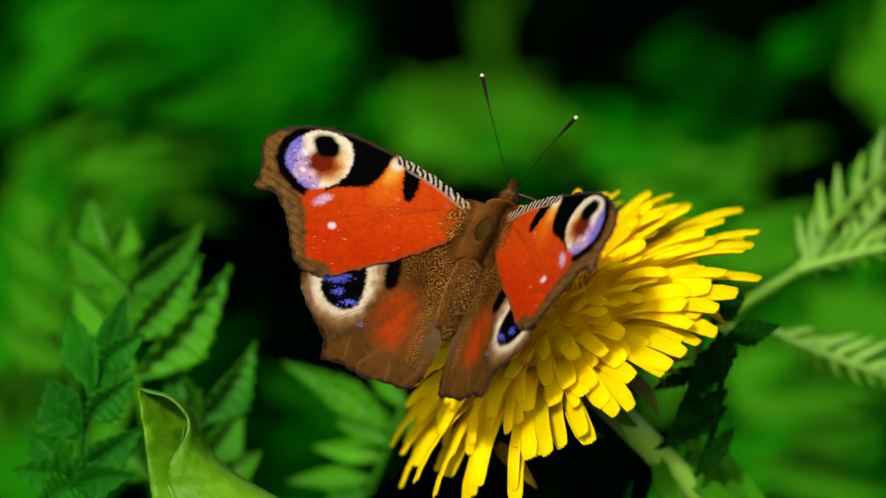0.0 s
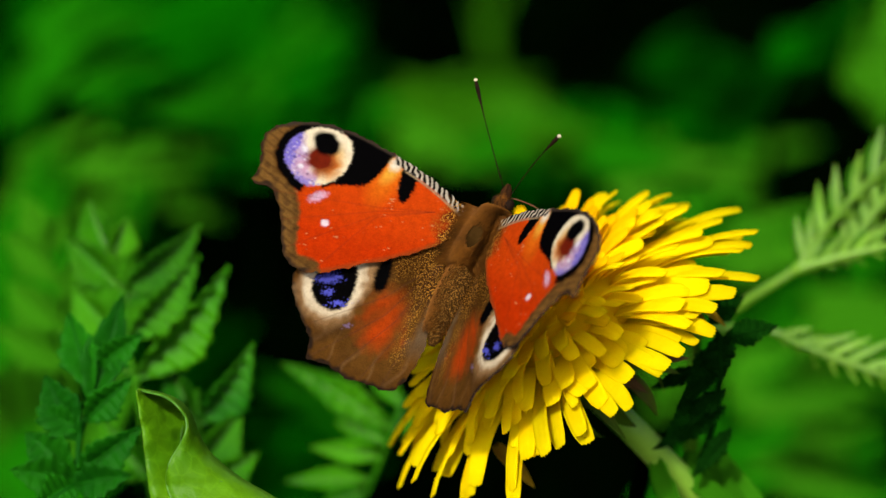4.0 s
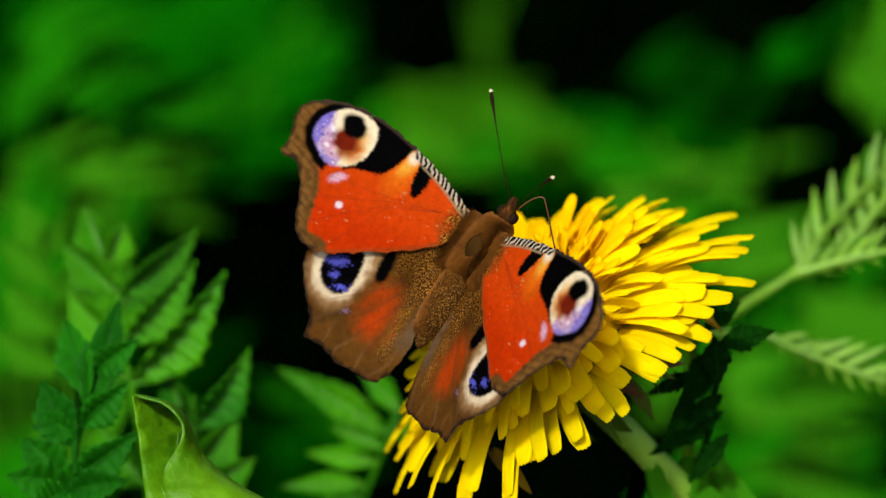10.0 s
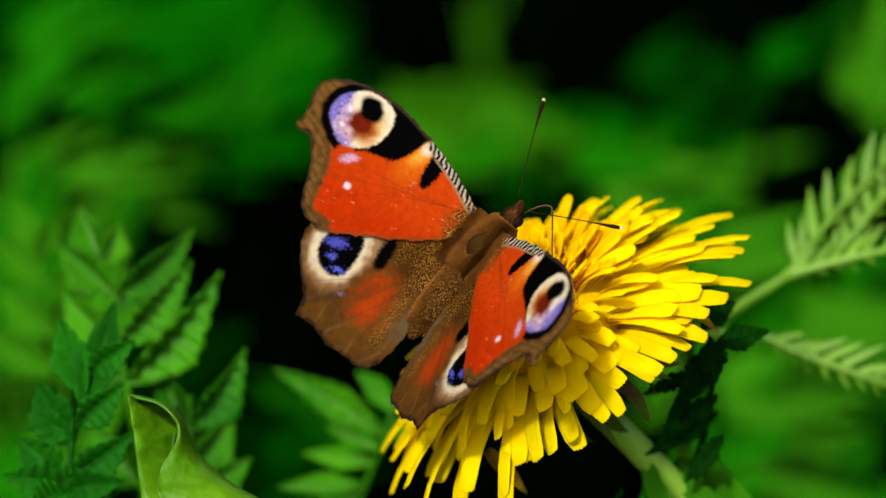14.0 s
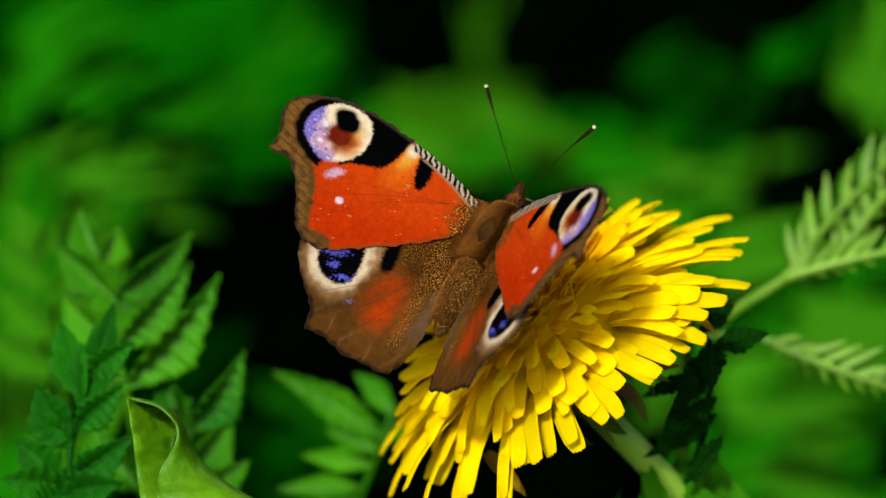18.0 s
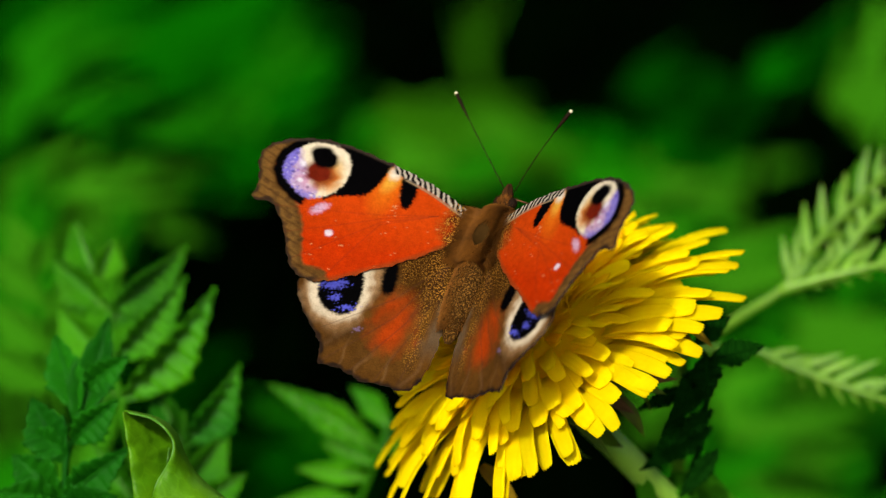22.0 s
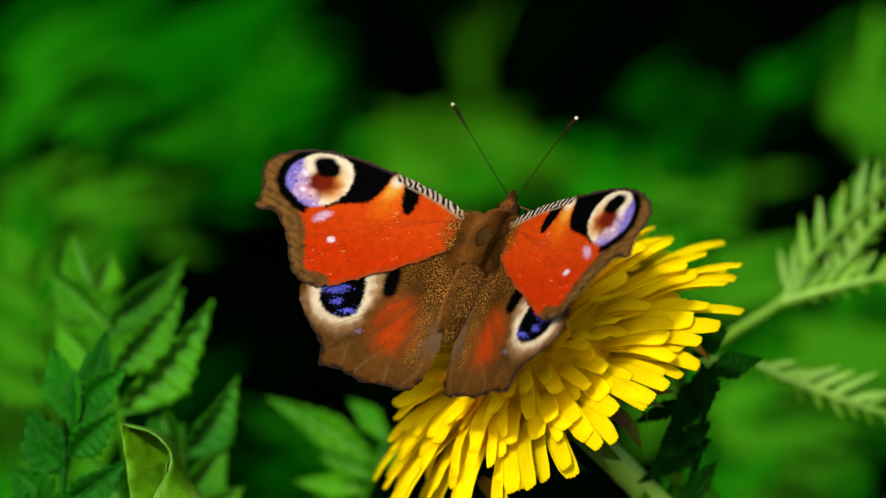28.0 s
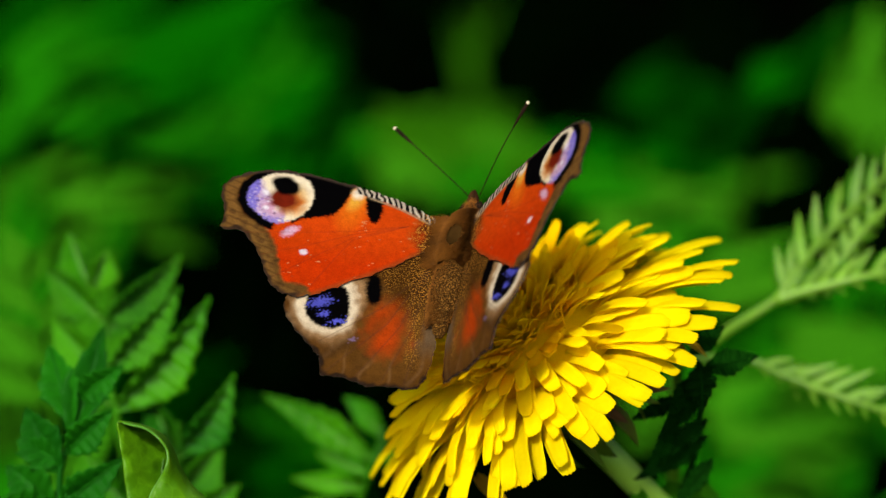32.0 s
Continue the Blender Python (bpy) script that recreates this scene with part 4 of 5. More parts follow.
def hind_pattern(p):
    u, v = p.T
    j1, j2, j3 = grainy(p, 3.0, 4), grainy(p, 9.0, 5), grainy(p, 1.0, 6)
    c = np.tile(np.array((0.118, 0.049, 0.008)), (len(p), 1)) * (1 + 0.12 * j3 + 0.08 * j1)[:, None]
    rim, _ = away(p, smooth_loop(HIND, 8)[5 * 8:18 * 8])
    c = paint(c, (0.088, 0.036, 0.006), soft(rim - 1.5 + 0.5 * j1, 1.8) * 0.75)
    streak = np.clip(np.sin((u * 0.95 + v * 0.15) * 2.2 + 1.2 * j3), 0, 1) ** 8
    c = paint(c, (0.24, 0.13, 0.05), streak * soft(rim - 4.0, 3.0) * 0.3)
    c = paint(c, (0.05, 0.024, 0.008), np.clip(grainy(np.stack([np.arctan2(-v, u + 4) * 30, np.hypot(u, v) * 0.25], 1), 1.1, 51) * 0.7, 0, 0.6) * soft(-np.hypot(u, v) + 9, 5))
    c = paint(c, (0.022, 0.013, 0.008), soft(rim - 0.42 + 0.35 * j1, 0.4) * 0.95)
    # red field
    c = paint(c, (0.44, 0.048, 0.003), soft(polygon(p, [(7.5, -16.4), (7.7, -14.0), (6.8, -10.8), (4.5, -9.8), (3.2, -13.5), (3.2, -16.8), (5.4, -17.8)]) + 0.5 * j1, 3.0) * 0.92 * np.clip(0.82 + 0.35 * grainy(np.stack([np.arctan2(-v, u + 4) * 30, np.hypot(u, v) * 0.3], 1), 1.3, 61), 0, 1))
    # golden base
    base = soft(np.hypot(u - 1, v - 0) - 10.3 + 0.6 * j1 + np.clip(u - 6, 0, 9) * 0.4, 4.0)
    c = paint(c, (0.048, 0.018, 0.0025), base * 0.92)
    hair = base * np.clip(0.48 + 0.26 * j3, 0, 1)
    strip = soft(np.abs(u - 2.0 - 0.06 * (v + 12)) - 0.8, 1.0) * soft(v + 8, 2) * soft(-19 - v, 2)
    hair = np.maximum(hair, strip * 0.45)
    # grey inner margin
    c = paint(c, (0.17, 0.115, 0.06), soft(u - 1.3 + 0.4 * j1 + 0.12 * (v + 18), 1.2) * soft(v + 7.5, 2) * soft(-16 - v, 3) * 0.65)
    # eyespot
    edge = 0.13 * j2
    spot = polygon(p, [(16.2, -12.0), (15.9, -13.8), (14.4, -15.3), (12.2, -15.5), (10.7, -14.2), (10.6, -11.7), (11.5, -9.0), (14.0, -9.0), (15.8, -10.2)])
    ring = polygon(p, [(18.0, -11.5), (17.7, -14.4), (16.2, -16.5), (13.6, -18.0), (11.2, -17.7), (9.9, -15.6), (9.3, -13.2), (8.9, -11.0), (9.0, -8.0), (12.0, -6.0), (16.5, -9.0)])
    c = paint(c, (0.34, 0.20, 0.085), soft(ring + 0.35 * j1, 1.2) * np.interp(v + 0.25 * (u - 13), [-18.2, -16.8, -15.0], [0.3, 0.8, 1.0]))
    c = paint(c, (0.78, 0.66, 0.44), soft(spot - np.interp(u, [9, 12, 16], [1.1, 1.0, 1.2]) + 0.3 * j1, 0.9) * soft(ring + 0.4, 0.8) * np.interp(v + 0.25 * (u - 13), [-17.5, -16.2, -14.0], [0.3, 0.8, 1.0]))
    c = paint(c, BLACK, soft(polygon(p, [(8.7, -6.2), (7.4, -6.8), (6.9, -10.2), (8.2, -10.7), (9.0, -8.5)]) + edge, 0.5))
    c = paint(c, BLACK, soft(spot + edge, 0.4))
    hair = hair * (1 - soft(oval(p, (7.9, -8.6), 1.3, 2.6, -0.1), 0.6)) * (1 - soft(oval(p, (9.9, -10.0), 1.4, 3.4), 0.6))
    for q, a, b, k in (((14.3, -11.7), 1.7, 0.75, 0.75), ((13.6, -13.5), 0.75, 0.55, 0.8), ((11.7, -14.3), 0.95, 0.34, 1.0)):
        c = paint(c, (0.10, 0.11, 0.62), soft(oval(p, q, a, b, -0.5) + 0.45 * j2 + 0.1, 0.4) * k)
    c = paint(c, (0.26, 0.18, 0.34), soft(oval(p, (9.4, -16.5), 0.45, 0.26, -0.6) + 1.5 * edge, 0.3) * 0.55)
    for b in ((14.5, -18.6), (12.2, -22), (8.5, -22.2), (5, -22.2), (2, -21.6)):
        d, _ = away(p, np.array([(1.5, -4.0), (0.45 * b[0], 0.6 * b[1]), b], float))
        c = paint(c, (0.09, 0.04, 0.02), soft(d - 0.06, 0.14) * 0.5 * soft(-rim + 0.4, 0.3))
    return c, hair


def wing_mesh(name, outline, pattern, side, step=0.125):
    """A thin closed wing, in millimetres scaled to metres; side is -1 for the left one, 1 for the right one."""
    loop = smooth_loop(outline, 8)
    i = np.arange(len(loop))
    out = loop - loop.mean(0)
    loop = loop + out / np.hypot(*out.T)[:, None] * (0.10 * np.sin(i * 0.8) + 0.07 * np.sin(i * 2.1 + 1) + 0.16 * (np.random.RandomState(3).rand(len(i)) - 0.5))[:, None]
    lo, hi = loop.min(0) - step, loop.max(0) + step
    nx, ny = ((hi - lo) / step).astype(int) + 2
    gx, gy = np.meshgrid(lo[0] + np.arange(nx) * step, lo[1] + np.arange(ny) * step, indexing="ij")
    p = np.stack([gx.ravel(), gy.ravel()], 1)
    ok = inside(p, loop)
    idx = np.arange(nx * ny).reshape(nx, ny)
    quads = np.stack([idx[:-1, :-1], idx[1:, :-1], idx[1:, 1:], idx[:-1, 1:]], -1).reshape(-1, 4)
    quads = quads[ok[quads].sum(1) >= 2]
    used = np.unique(quads)
    new_id = np.full(nx * ny, -1)
    new_id[used] = np.arange(len(used))
    quads, p = new_id[quads], p[used]
    out = ~inside(p, loop)
    _, near = away(p[out], loop, True)
    p[out] = near
    colour, hair = pattern(p)
    ang = np.arctan2(p[:, 1] - 1, p[:, 0] + 3)
    r = np.hypot(p[:, 0] + 3, p[:, 1] - 1)
    z = 0.10 * np.sin(ang * 13) * np.clip(r / 12, 0, 1.6) - 0.9 * (r / 28) ** 3 + 0.25 * np.sin(r * 0.23)
    n = len(p)
    co = np.concatenate([np.stack([side * p[:, 0], p[:, 1], z], 1), np.stack([side * p[:, 0], p[:, 1], z - 0.10], 1)]) / 1000
    if side < 0:
        quads = quads[:, ::-1]
    e = np.concatenate([quads[:, [i, (i + 1) % 4]] for i in range(4)])
    keys = set(map(tuple, e))
    rim = [(a, b) for a, b in keys if (b, a) not in keys]
    faces = quads.tolist() + (quads[:, ::-1] + n).tolist() + [(b, a, a + n, b + n) for a, b in sorted(rim)]
    me = mesh_of(name, co, faces, [WING, WING_BACK])
    k = len(quads)
    me.polygons.foreach_set("material_index", [0] * k + [1] * (len(faces) - k))
    layer = me.color_attributes.new("pattern", "FLOAT_COLOR", "POINT")
    rgba = np.concatenate([np.column_stack([np.clip(colour, 0, 1), np.clip(hair, 0, 1)])] * 2)
    layer.data.foreach_set("color", rgba.astype(np.float32).ravel())
    return me


def butterfly():
    b = thing("butterfly", pose(*[v / 1000 for v in BODY[0][1:4]], *BODY[0][4:7]), "peacock butterfly with rust-red wings and blue eyespots, on a dandelion", "butterfly")
    parts = {"butterfly": b}
    mm = 0.001
    t = blob(3.3 * mm, 4.9 * mm, 2.0 * mm, 20, 28, 0.03)
    part("thorax", t, HAIR, b, "thorax with golden brown fur", pose(0.3 * mm, 0.2 * mm, 0.3 * mm, 0, 0, -6))
    part("shield", blob(1.6 * mm, 2.5 * mm, 0.75 * mm, 14, 22, 0.06), SHIELD, b, "bare dark brown shield on the back", pose(0.35 * mm, 0.7 * mm, 1.75 * mm, 0, 0, -6))
    # abdomen in rings, flattened, with the same golden hairs as the wings' roots
    pts = [Vector((0.1 + 0.002 * y * y, -2.5 - y, 0.6 + 0.10 * y - 0.010 * y * y)) * mm for y in np.linspace(0, 12.0, 30)]
    rad = [(2.3 * math.sin(math.pi * (0.28 + 0.68 * i / 29)) ** 0.7 + 0.08 * math.sin(i * 1.7)) * mm for i in range(30)]
    bm = tube(pts, rad, 24)
    for v in bm.verts:
        v.co.z = 0.0006 + (v.co.z - 0.0006) * 0.62
    ab = part("abdomen", bm, ABDOMEN, b, "furry brown abdomen")
    tone = ab.data.color_attributes.new("pattern", "FLOAT_COLOR", "POINT")
    k = len(ab.data.vertices)
    tone.data.foreach_set("color", np.tile(np.array((0.055, 0.024, 0.005, 0.6), np.float32), k))
    head = part("head", blob(1.25 * mm, 1.4 * mm, 1.15 * mm, 16, 20, 0.22), HEADFUR, b, "dark brown head", pose(0.95 * mm, 5.9 * mm, 0.3 * mm))
    for s in (-1, 1):
        part("compound_eye", blob(0.65 * mm, 0.8 * mm, 0.75 * mm, 10, 12), DARK, head, "", pose(s * 1.05 * mm, 0.4 * mm, 0.2 * mm))
        q = [Vector((s * 0.35, 0.8, 0.1)) * mm, Vector((s * 0.40, 1.8, 0.5)) * mm, Vector((s * 0.15, 2.9, 0.8)) * mm]
        part("palp", tube(q, [0.45 * mm, 0.45 * mm, 0.15 * mm], 8), HEADFUR, head)
    q = bezier(Vector((1.3, 7.4, -0.3)), Vector((2.0, 9.2, 0.6)), Vector((3.0, 11.2, 1.3)), Vector((3.8, 11.3, 0.9)), 7)[:-1]
    q += bezier(Vector((3.8, 11.3, 0.9)), Vector((4.8, 10.6, 0.2)), Vector((6.0, 8.6, -2.0)), Vector((7.0, 6.6, -5.0)), 6)
    root = Vector((1.3, 7.4, -0.3))
    parts["proboscis"] = part("proboscis", tube([(v - root) * mm for v in q], [0.10 * mm] * len(q), 6), ORANGE, b, "thin bent proboscis in the florets", pose(*root * mm))
    # fur: fine hairs on thorax and the wings' roots
    rng = random.Random(8)
    verts, faces = [], []
    for i in range(26000):
        a, h = rng.uniform(0, 6.283), rng.uniform(-0.2, 1)
        y = rng.uniform(-12.5, 5.6)
        r = 3.2 * math.sqrt(max(0.08, 1 - ((y - 0.2) / 7.0) ** 2)) if y > -3 else 2.3 * math.sqrt(max(0.05, 1 - ((y + 6) / 8.5) ** 2))
        nrm = Vector((math.cos(a), 0, abs(math.sin(a))))
        o = Vector((0.3 + 0.08 * max(y, -3) + nrm.x * r * 0.95, y, 0.3 + nrm.z * r * 0.66))
        if (y < -3.0 and i % 4) or (((o.x - 0.35) / 1.25) ** 2 + ((y - 0.9) / 2.1) ** 2 < rng.uniform(0.6, 1.1) and nrm.z > 0.7):
            continue
        d = (nrm * 0.5 + Vector((rng.uniform(-0.4, 0.4), -1.0, rng.uniform(-0.1, 0.3)))).normalized() * rng.uniform(0.45, 1.15)
        w = d.cross(nrm).normalized() * 0.022
        k = len(verts)
        verts += [(o - w) * mm, (o + w) * mm, (o + d * 0.6 + nrm * 0.1) * mm, (o + d) * mm]
        faces += [(k, k + 1, k + 2), (k, k + 2, k + 3)]
    for i in range(2200):
        y, a = rng.uniform(-4.6, -1.5), rng.uniform(0.15, 2.99)
        rr = math.sqrt(max(0.02, 1 - ((y - 0.2) / 5.0) ** 2))
        o = Vector((0.25 + 3.3 * rr * math.cos(a), y, 0.3 + 1.9 * rr * math.sin(a)))
        d = Vector((rng.uniform(-0.25, 0.25) + 0.1 * math.cos(a), -1.0, 0.05 - 0.25 * math.sin(a))).normalized() * rng.uniform(1.2, 2.8)
        w = Vector((0.022, 0, 0))
        k = len(verts)
        verts += [(o - w) * mm, (o + w) * mm, (o + d * 0.6 + Vector((0, 0, 0.15))) * mm, (o + d) * mm]
        faces += [(k, k + 1, k + 2), (k, k + 2, k + 3)]
    for i in range(4200):
        sd, y = rng.choice((-1, 1)), rng.uniform(-3.5, 4.5)
        o = Vector((0.3 + sd * rng.uniform(1.6, 3.0), y, 1.0 + rng.uniform(0, 1.0)))
        d = Vector((sd * rng.uniform(0.5, 1.0), rng.uniform(-0.9, -0.1), rng.uniform(0.1, 0.55))).normalized() * rng.uniform(0.9, 2.4)
        w = d.cross(Vector((0, 0, 1))).normalized() * 0.02
        k = len(verts)
        verts += [(o - w) * mm, (o + w) * mm, (o + d * 0.6 + Vector((0, 0, 0.1))) * mm, (o + d) * mm]
        faces += [(k, k + 1, k + 2), (k, k + 2, k + 3)]
    for i in range(700):
        n2 = Vector((rng.gauss(0, 1), rng.gauss(0, 1), abs(rng.gauss(0, 1)))).normalized()
        o = Vector((0.95 + 1.15 * n2.x, 5.9 + 1.3 * n2.y, 0.3 + 1.05 * n2.z))
        d = (n2 * 0.8 + Vector((0, 0.7, 0.2))).normalized() * rng.uniform(0.35, 0.9)
        w = d.cross(n2 + Vector((0.1, 0, 0))).normalized() * 0.03
        k = len(verts)
        verts += [(o - w) * mm, (o + w) * mm, (o + d * 0.6) * mm, (o + d) * mm]
        faces += [(k, k + 1, k + 2), (k, k + 2, k + 3)]
    tagged(part("fur", mesh_of("fur", verts, faces, GOLDHAIR), None, b, "fine golden hairs"), kind="stuff")
    for s, side in ((-1, "left"), (1, "right")):
        parts[f"fore{s}"] = part(f"{side}_forewing", wing_mesh("forewing", FORE, fore_pattern, s), None, b, "rust-red forewing with a violet and cream eyespot")
        parts[f"hind{s}"] = part(f"{side}_hindwing", wing_mesh("hindwing", HIND, hind_pattern, s), None, b, "brown hindwing with a black and blue eyespot")
        n = 14
        an = tube([Vector((14.6 * i / n * mm, 0, 0.35 * mm * math.sin(i / n * 3.1))) for i in range(n + 1)], [(0.07 if i < 11 else (0.07 + 0.07 * (i - 10))) * mm if i < 14 else 0.2 * mm for i in range(n + 1)], 8)
        a = part(f"{side}_antenna", an, DARK, b, "thin dark clubbed antenna")
        part("antenna_tip", blob(0.26 * mm, 0.26 * mm, 0.26 * mm, 8, 10), CREAM, a, "cream tip", pose(14.65 * mm, 0, 0))
        parts[f"antenna{s}"] = a
        for k, (fx, fy, fz) in enumerate(((4.5, 5.0, -4.5), (6.5, -1.0, -5.0), (5.0, -6.5, -5.0))):
            h = Vector((s * 1.2, 2.2 - 2.0 * k, -1.6))
            kn = Vector((s * fx * 0.65, fy * 0.8, -1.2))
            ft = Vector((s * fx, fy, fz))
            part("leg", tube([h * mm, (h + kn) / 2 * mm, kn * mm, (kn + ft) / 2 * mm, ft * mm], [0.25 * mm, 0.24 * mm, 0.2 * mm, 0.14 * mm, 0.09 * mm], 7), DARK, b)
    return parts


HEADFUR = material("head_fur", (0.0324, 0.01296, 0.00432), 0.9, 0.5, 3000, 0.8, spec=0.03)
GOLDHAIR = material("golden_hair", (0.15, 0.055, 0.006), 0.7, 0.5, 2000, 0.1, spec=0.1)
FLY = butterfly()


# ---- plants round the flower ----
MIDRIB = material("midrib_pale", (0.0504, 0.1728, 0.00864), 0.45, 0.2, 900, 0.1, 0.1)


def to_ground(p):
    """A way from p down to the soil, leaning a little."""
    foot = Vector((p.x + 0.01, p.y + 0.015, -0.008))
    return bezier(p, p + Vector((0, 0, -0.3 * p.z)), foot + Vector((0, 0, 0.3 * p.z)), foot, 8)


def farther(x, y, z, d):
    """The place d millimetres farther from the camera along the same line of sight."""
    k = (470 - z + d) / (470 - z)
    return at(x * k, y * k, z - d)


def pinna_mesh(name, mat, length, width, lobes, depth, fold, seed, ridge=0.028):
    """A leaflet folded along its midrib, pleated between its side veins, with rounded lobes that point forward."""
    rng = random.Random(seed)
    rows, cols = 8 * lobes, 10
    top = []
    sway = rng.uniform(-0.05, 0.05)
    for i in range(rows + 1):
        s = i / rows
        w = width * 0.5 * max(0.015, min(1, (s / 0.34 + 0.02)) ** 0.6 * min(1, (1 - s) * 1.75) ** 0.85)
        for j in range(cols + 1):
            q = j / cols * 2 - 1
            lobe = 1 - depth * (1 - ((lobes * s + (0.3 if q > 0 else 0)) % 1) ** 0.6) * (abs(q) > 0.99) * (1 + 0.3 * math.sin(seed + 5 * s))
            pleat = ridge * width * math.cos(2 * math.pi * (lobes * s + (0.3 if q > 0 else 0)) + 0.6) * math.sin(math.pi * min(1, abs(q) * 0.9))
            y = q * w * lobe
            top.append(Vector((s * length + abs(y) * 0.30 * (1 - s), y + sway * length * math.sin(3 * s), abs(y) * math.tan(fold) * (1 - 0.35 * abs(q)) + pleat - 0.08 * length * s * s)))
    n, c, t = len(top), cols + 1, width * 0.02
    verts = top + [v - Vector((0, 0, t)) for v in top]
    faces = []
    for i in range(rows):
        for j in range(cols):
            a = i * c + j
            faces += [(a, a + c, a + c + 1, a + 1), (n + a, n + a + 1, n + a + c + 1, n + a + c)]
    edge = [j for j in range(c)] + [i * c + cols for i in range(1, rows + 1)] + [rows * c + j for j in range(cols - 1, -1, -1)] + [i * c for i in range(rows - 1, 0, -1)]
    faces += [(a, b, n + b, n + a) for a, b in zip(edge, edge[1:] + edge[:1])]
    return mesh_of(name, verts, faces, mat)


def spray(name, rib, leaves, mat, label, lobes=6, back=0.0, wide=1.3, fold=0.75, tilt=0.15, ridge=0.065):
    """A pinnate leaf: a rib that rises from the soil and toothed leaflets."""
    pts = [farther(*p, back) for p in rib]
    root = to_ground(pts[0])[::-1]
    s = thing(name, Matrix.Translation(root[0]), label, "plant", "silverweed leaves round the flower")
    line = [p - root[0] for p in root[:-1] + pts]
    part("rib", tube(line, [0.0008 - 0.0005 * i / len(line) for i in range(len(line))], 8), mat, s, "thin green leaf stalk")
    for k, (x0, y0, z0, x1, y1, z1, w, lean) in enumerate(leaves):
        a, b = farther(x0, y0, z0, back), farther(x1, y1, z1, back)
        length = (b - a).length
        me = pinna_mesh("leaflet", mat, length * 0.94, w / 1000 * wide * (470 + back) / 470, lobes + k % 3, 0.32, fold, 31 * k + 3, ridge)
        across = (b - a).normalized().cross(EYE - a).normalized()
        facing = (EYE - a).normalized() + across * lean * tilt + Vector((0, 0, 0.15))
        lf = part("leaflet", me, None, s, m=Matrix.Translation(-root[0]) @ frame_of(a, b - a, facing))
        part("midrib", tube([Vector((length * q, 0, 0.0001 - 0.075 * length * q * q)) for q in (0, 0.25, 0.5, 0.75, 0.92)], [0.00028, 0.00024, 0.0002, 0.00015, 0.00006], 5), MIDRIB if mat is FERN else mat, lf)
    return s


def frond(name, rib, mat, label, first, count, length, to_soil=True, back=8.0):
    """A finely cut leaf: a green blade along the rib, and narrow glossy segments that stand off from it in two rows."""
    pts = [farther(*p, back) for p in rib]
    smooth = []
    for i in range(len(pts) - 1):
        a, b, c, d = pts[max(i - 1, 0)], pts[i], pts[i + 1], pts[min(i + 2, len(pts) - 1)]
        for q in (0, 0.25, 0.5, 0.75):
            smooth.append(0.5 * (2 * b + (c - a) * q + (2 * a - 5 * b + 4 * c - d) * q * q + (3 * b - a - 3 * c + d) * q ** 3))
    smooth.append(pts[-1])
    root = to_ground(pts[0])[::-1][:-1] if to_soil else []
    o = root[0] if root else smooth[0]
    s = thing(name, Matrix.Translation(o), label, "fern", "fern fronds beside the flower")
    line = [p - o for p in root + smooth]
    part("rib", tube(line, [0.0009 - 0.0005 * i / len(line) for i in range(len(line))], 8), FERN_PALE, s, "pale green rib")
    rng = random.Random(len(label) * 7 + count)
    kinds = [leaflet_mesh("leaflet", mat, 1.0, 0.16, 0, 0, 0.45, 0.10, 5 + i, 14) for i in range(3)]
    for me in kinds:
        me.transform(Matrix.Scale(length / 1000, 4))
    blade = [leaflet_mesh("blade", FERN_SOFT, 1.0, 0.55, 5, 0.25, 0.15, 0.10, 15 + i, 20) for i in range(2)]
    for me in blade:
        me.transform(Matrix.Scale(length / 1000, 4))
    m = len(smooth) - 1
    for i in range(count):
        q = first + (0.99 - first) * i / (count - 1)
        k = min(int(q * m), m - 1)
        p = smooth[k].lerp(smooth[k + 1], q * m - k)
        along = (smooth[k + 1] - smooth[k]).normalized()
        view = (EYE - p).normalized()
        side = view.cross(along).normalized()
        size = (0.60 + 0.55 * math.sin(math.pi * (0.2 + 0.75 * (q - first) / (1 - first)))) * rng.uniform(0.72, 1.2)
        for sg in (-1, 1):
            upper = side.z * sg > 0
            way = side * sg * (0.75 if upper else 0.9) + along * rng.uniform(0.65, 1.25) + view * (rng.uniform(-0.05, 0.25) if upper else rng.uniform(-0.5, -0.1))
            facing = (view + SUN_WAY) if upper else view + side * sg * 0.4
            f = frame_of(p - o, way, facing)
            z = size * (1.0 if upper else 0.5)
            part("leaflet", rng.choice(kinds), None, s, m=f @ Matrix.Diagonal((z, z, z, 1)))
            b = frame_of(p - o - view * 0.0004, side * sg * 0.9 + along * 0.9, view + side * sg * 0.35)
            part("blade", blade[i % 2], None, s, m=b @ Matrix.Diagonal((z * 0.72, z * 0.72, z * 0.72, 1)))
    return s


FERN_SOFT = material("fern_soft_green", (0.028, 0.12, 0.0015), 0.7, 0.3, 300, 0.3, 0.3, (0.018, 0.095, 0.001), spec=0.05)
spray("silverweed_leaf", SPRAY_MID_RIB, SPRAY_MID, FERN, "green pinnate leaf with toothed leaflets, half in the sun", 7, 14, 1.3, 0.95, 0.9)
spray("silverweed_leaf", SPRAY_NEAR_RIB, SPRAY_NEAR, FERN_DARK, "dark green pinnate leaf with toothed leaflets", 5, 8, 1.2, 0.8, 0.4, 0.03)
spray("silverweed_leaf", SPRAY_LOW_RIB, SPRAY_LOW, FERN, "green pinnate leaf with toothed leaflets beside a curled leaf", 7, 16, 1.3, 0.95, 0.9)
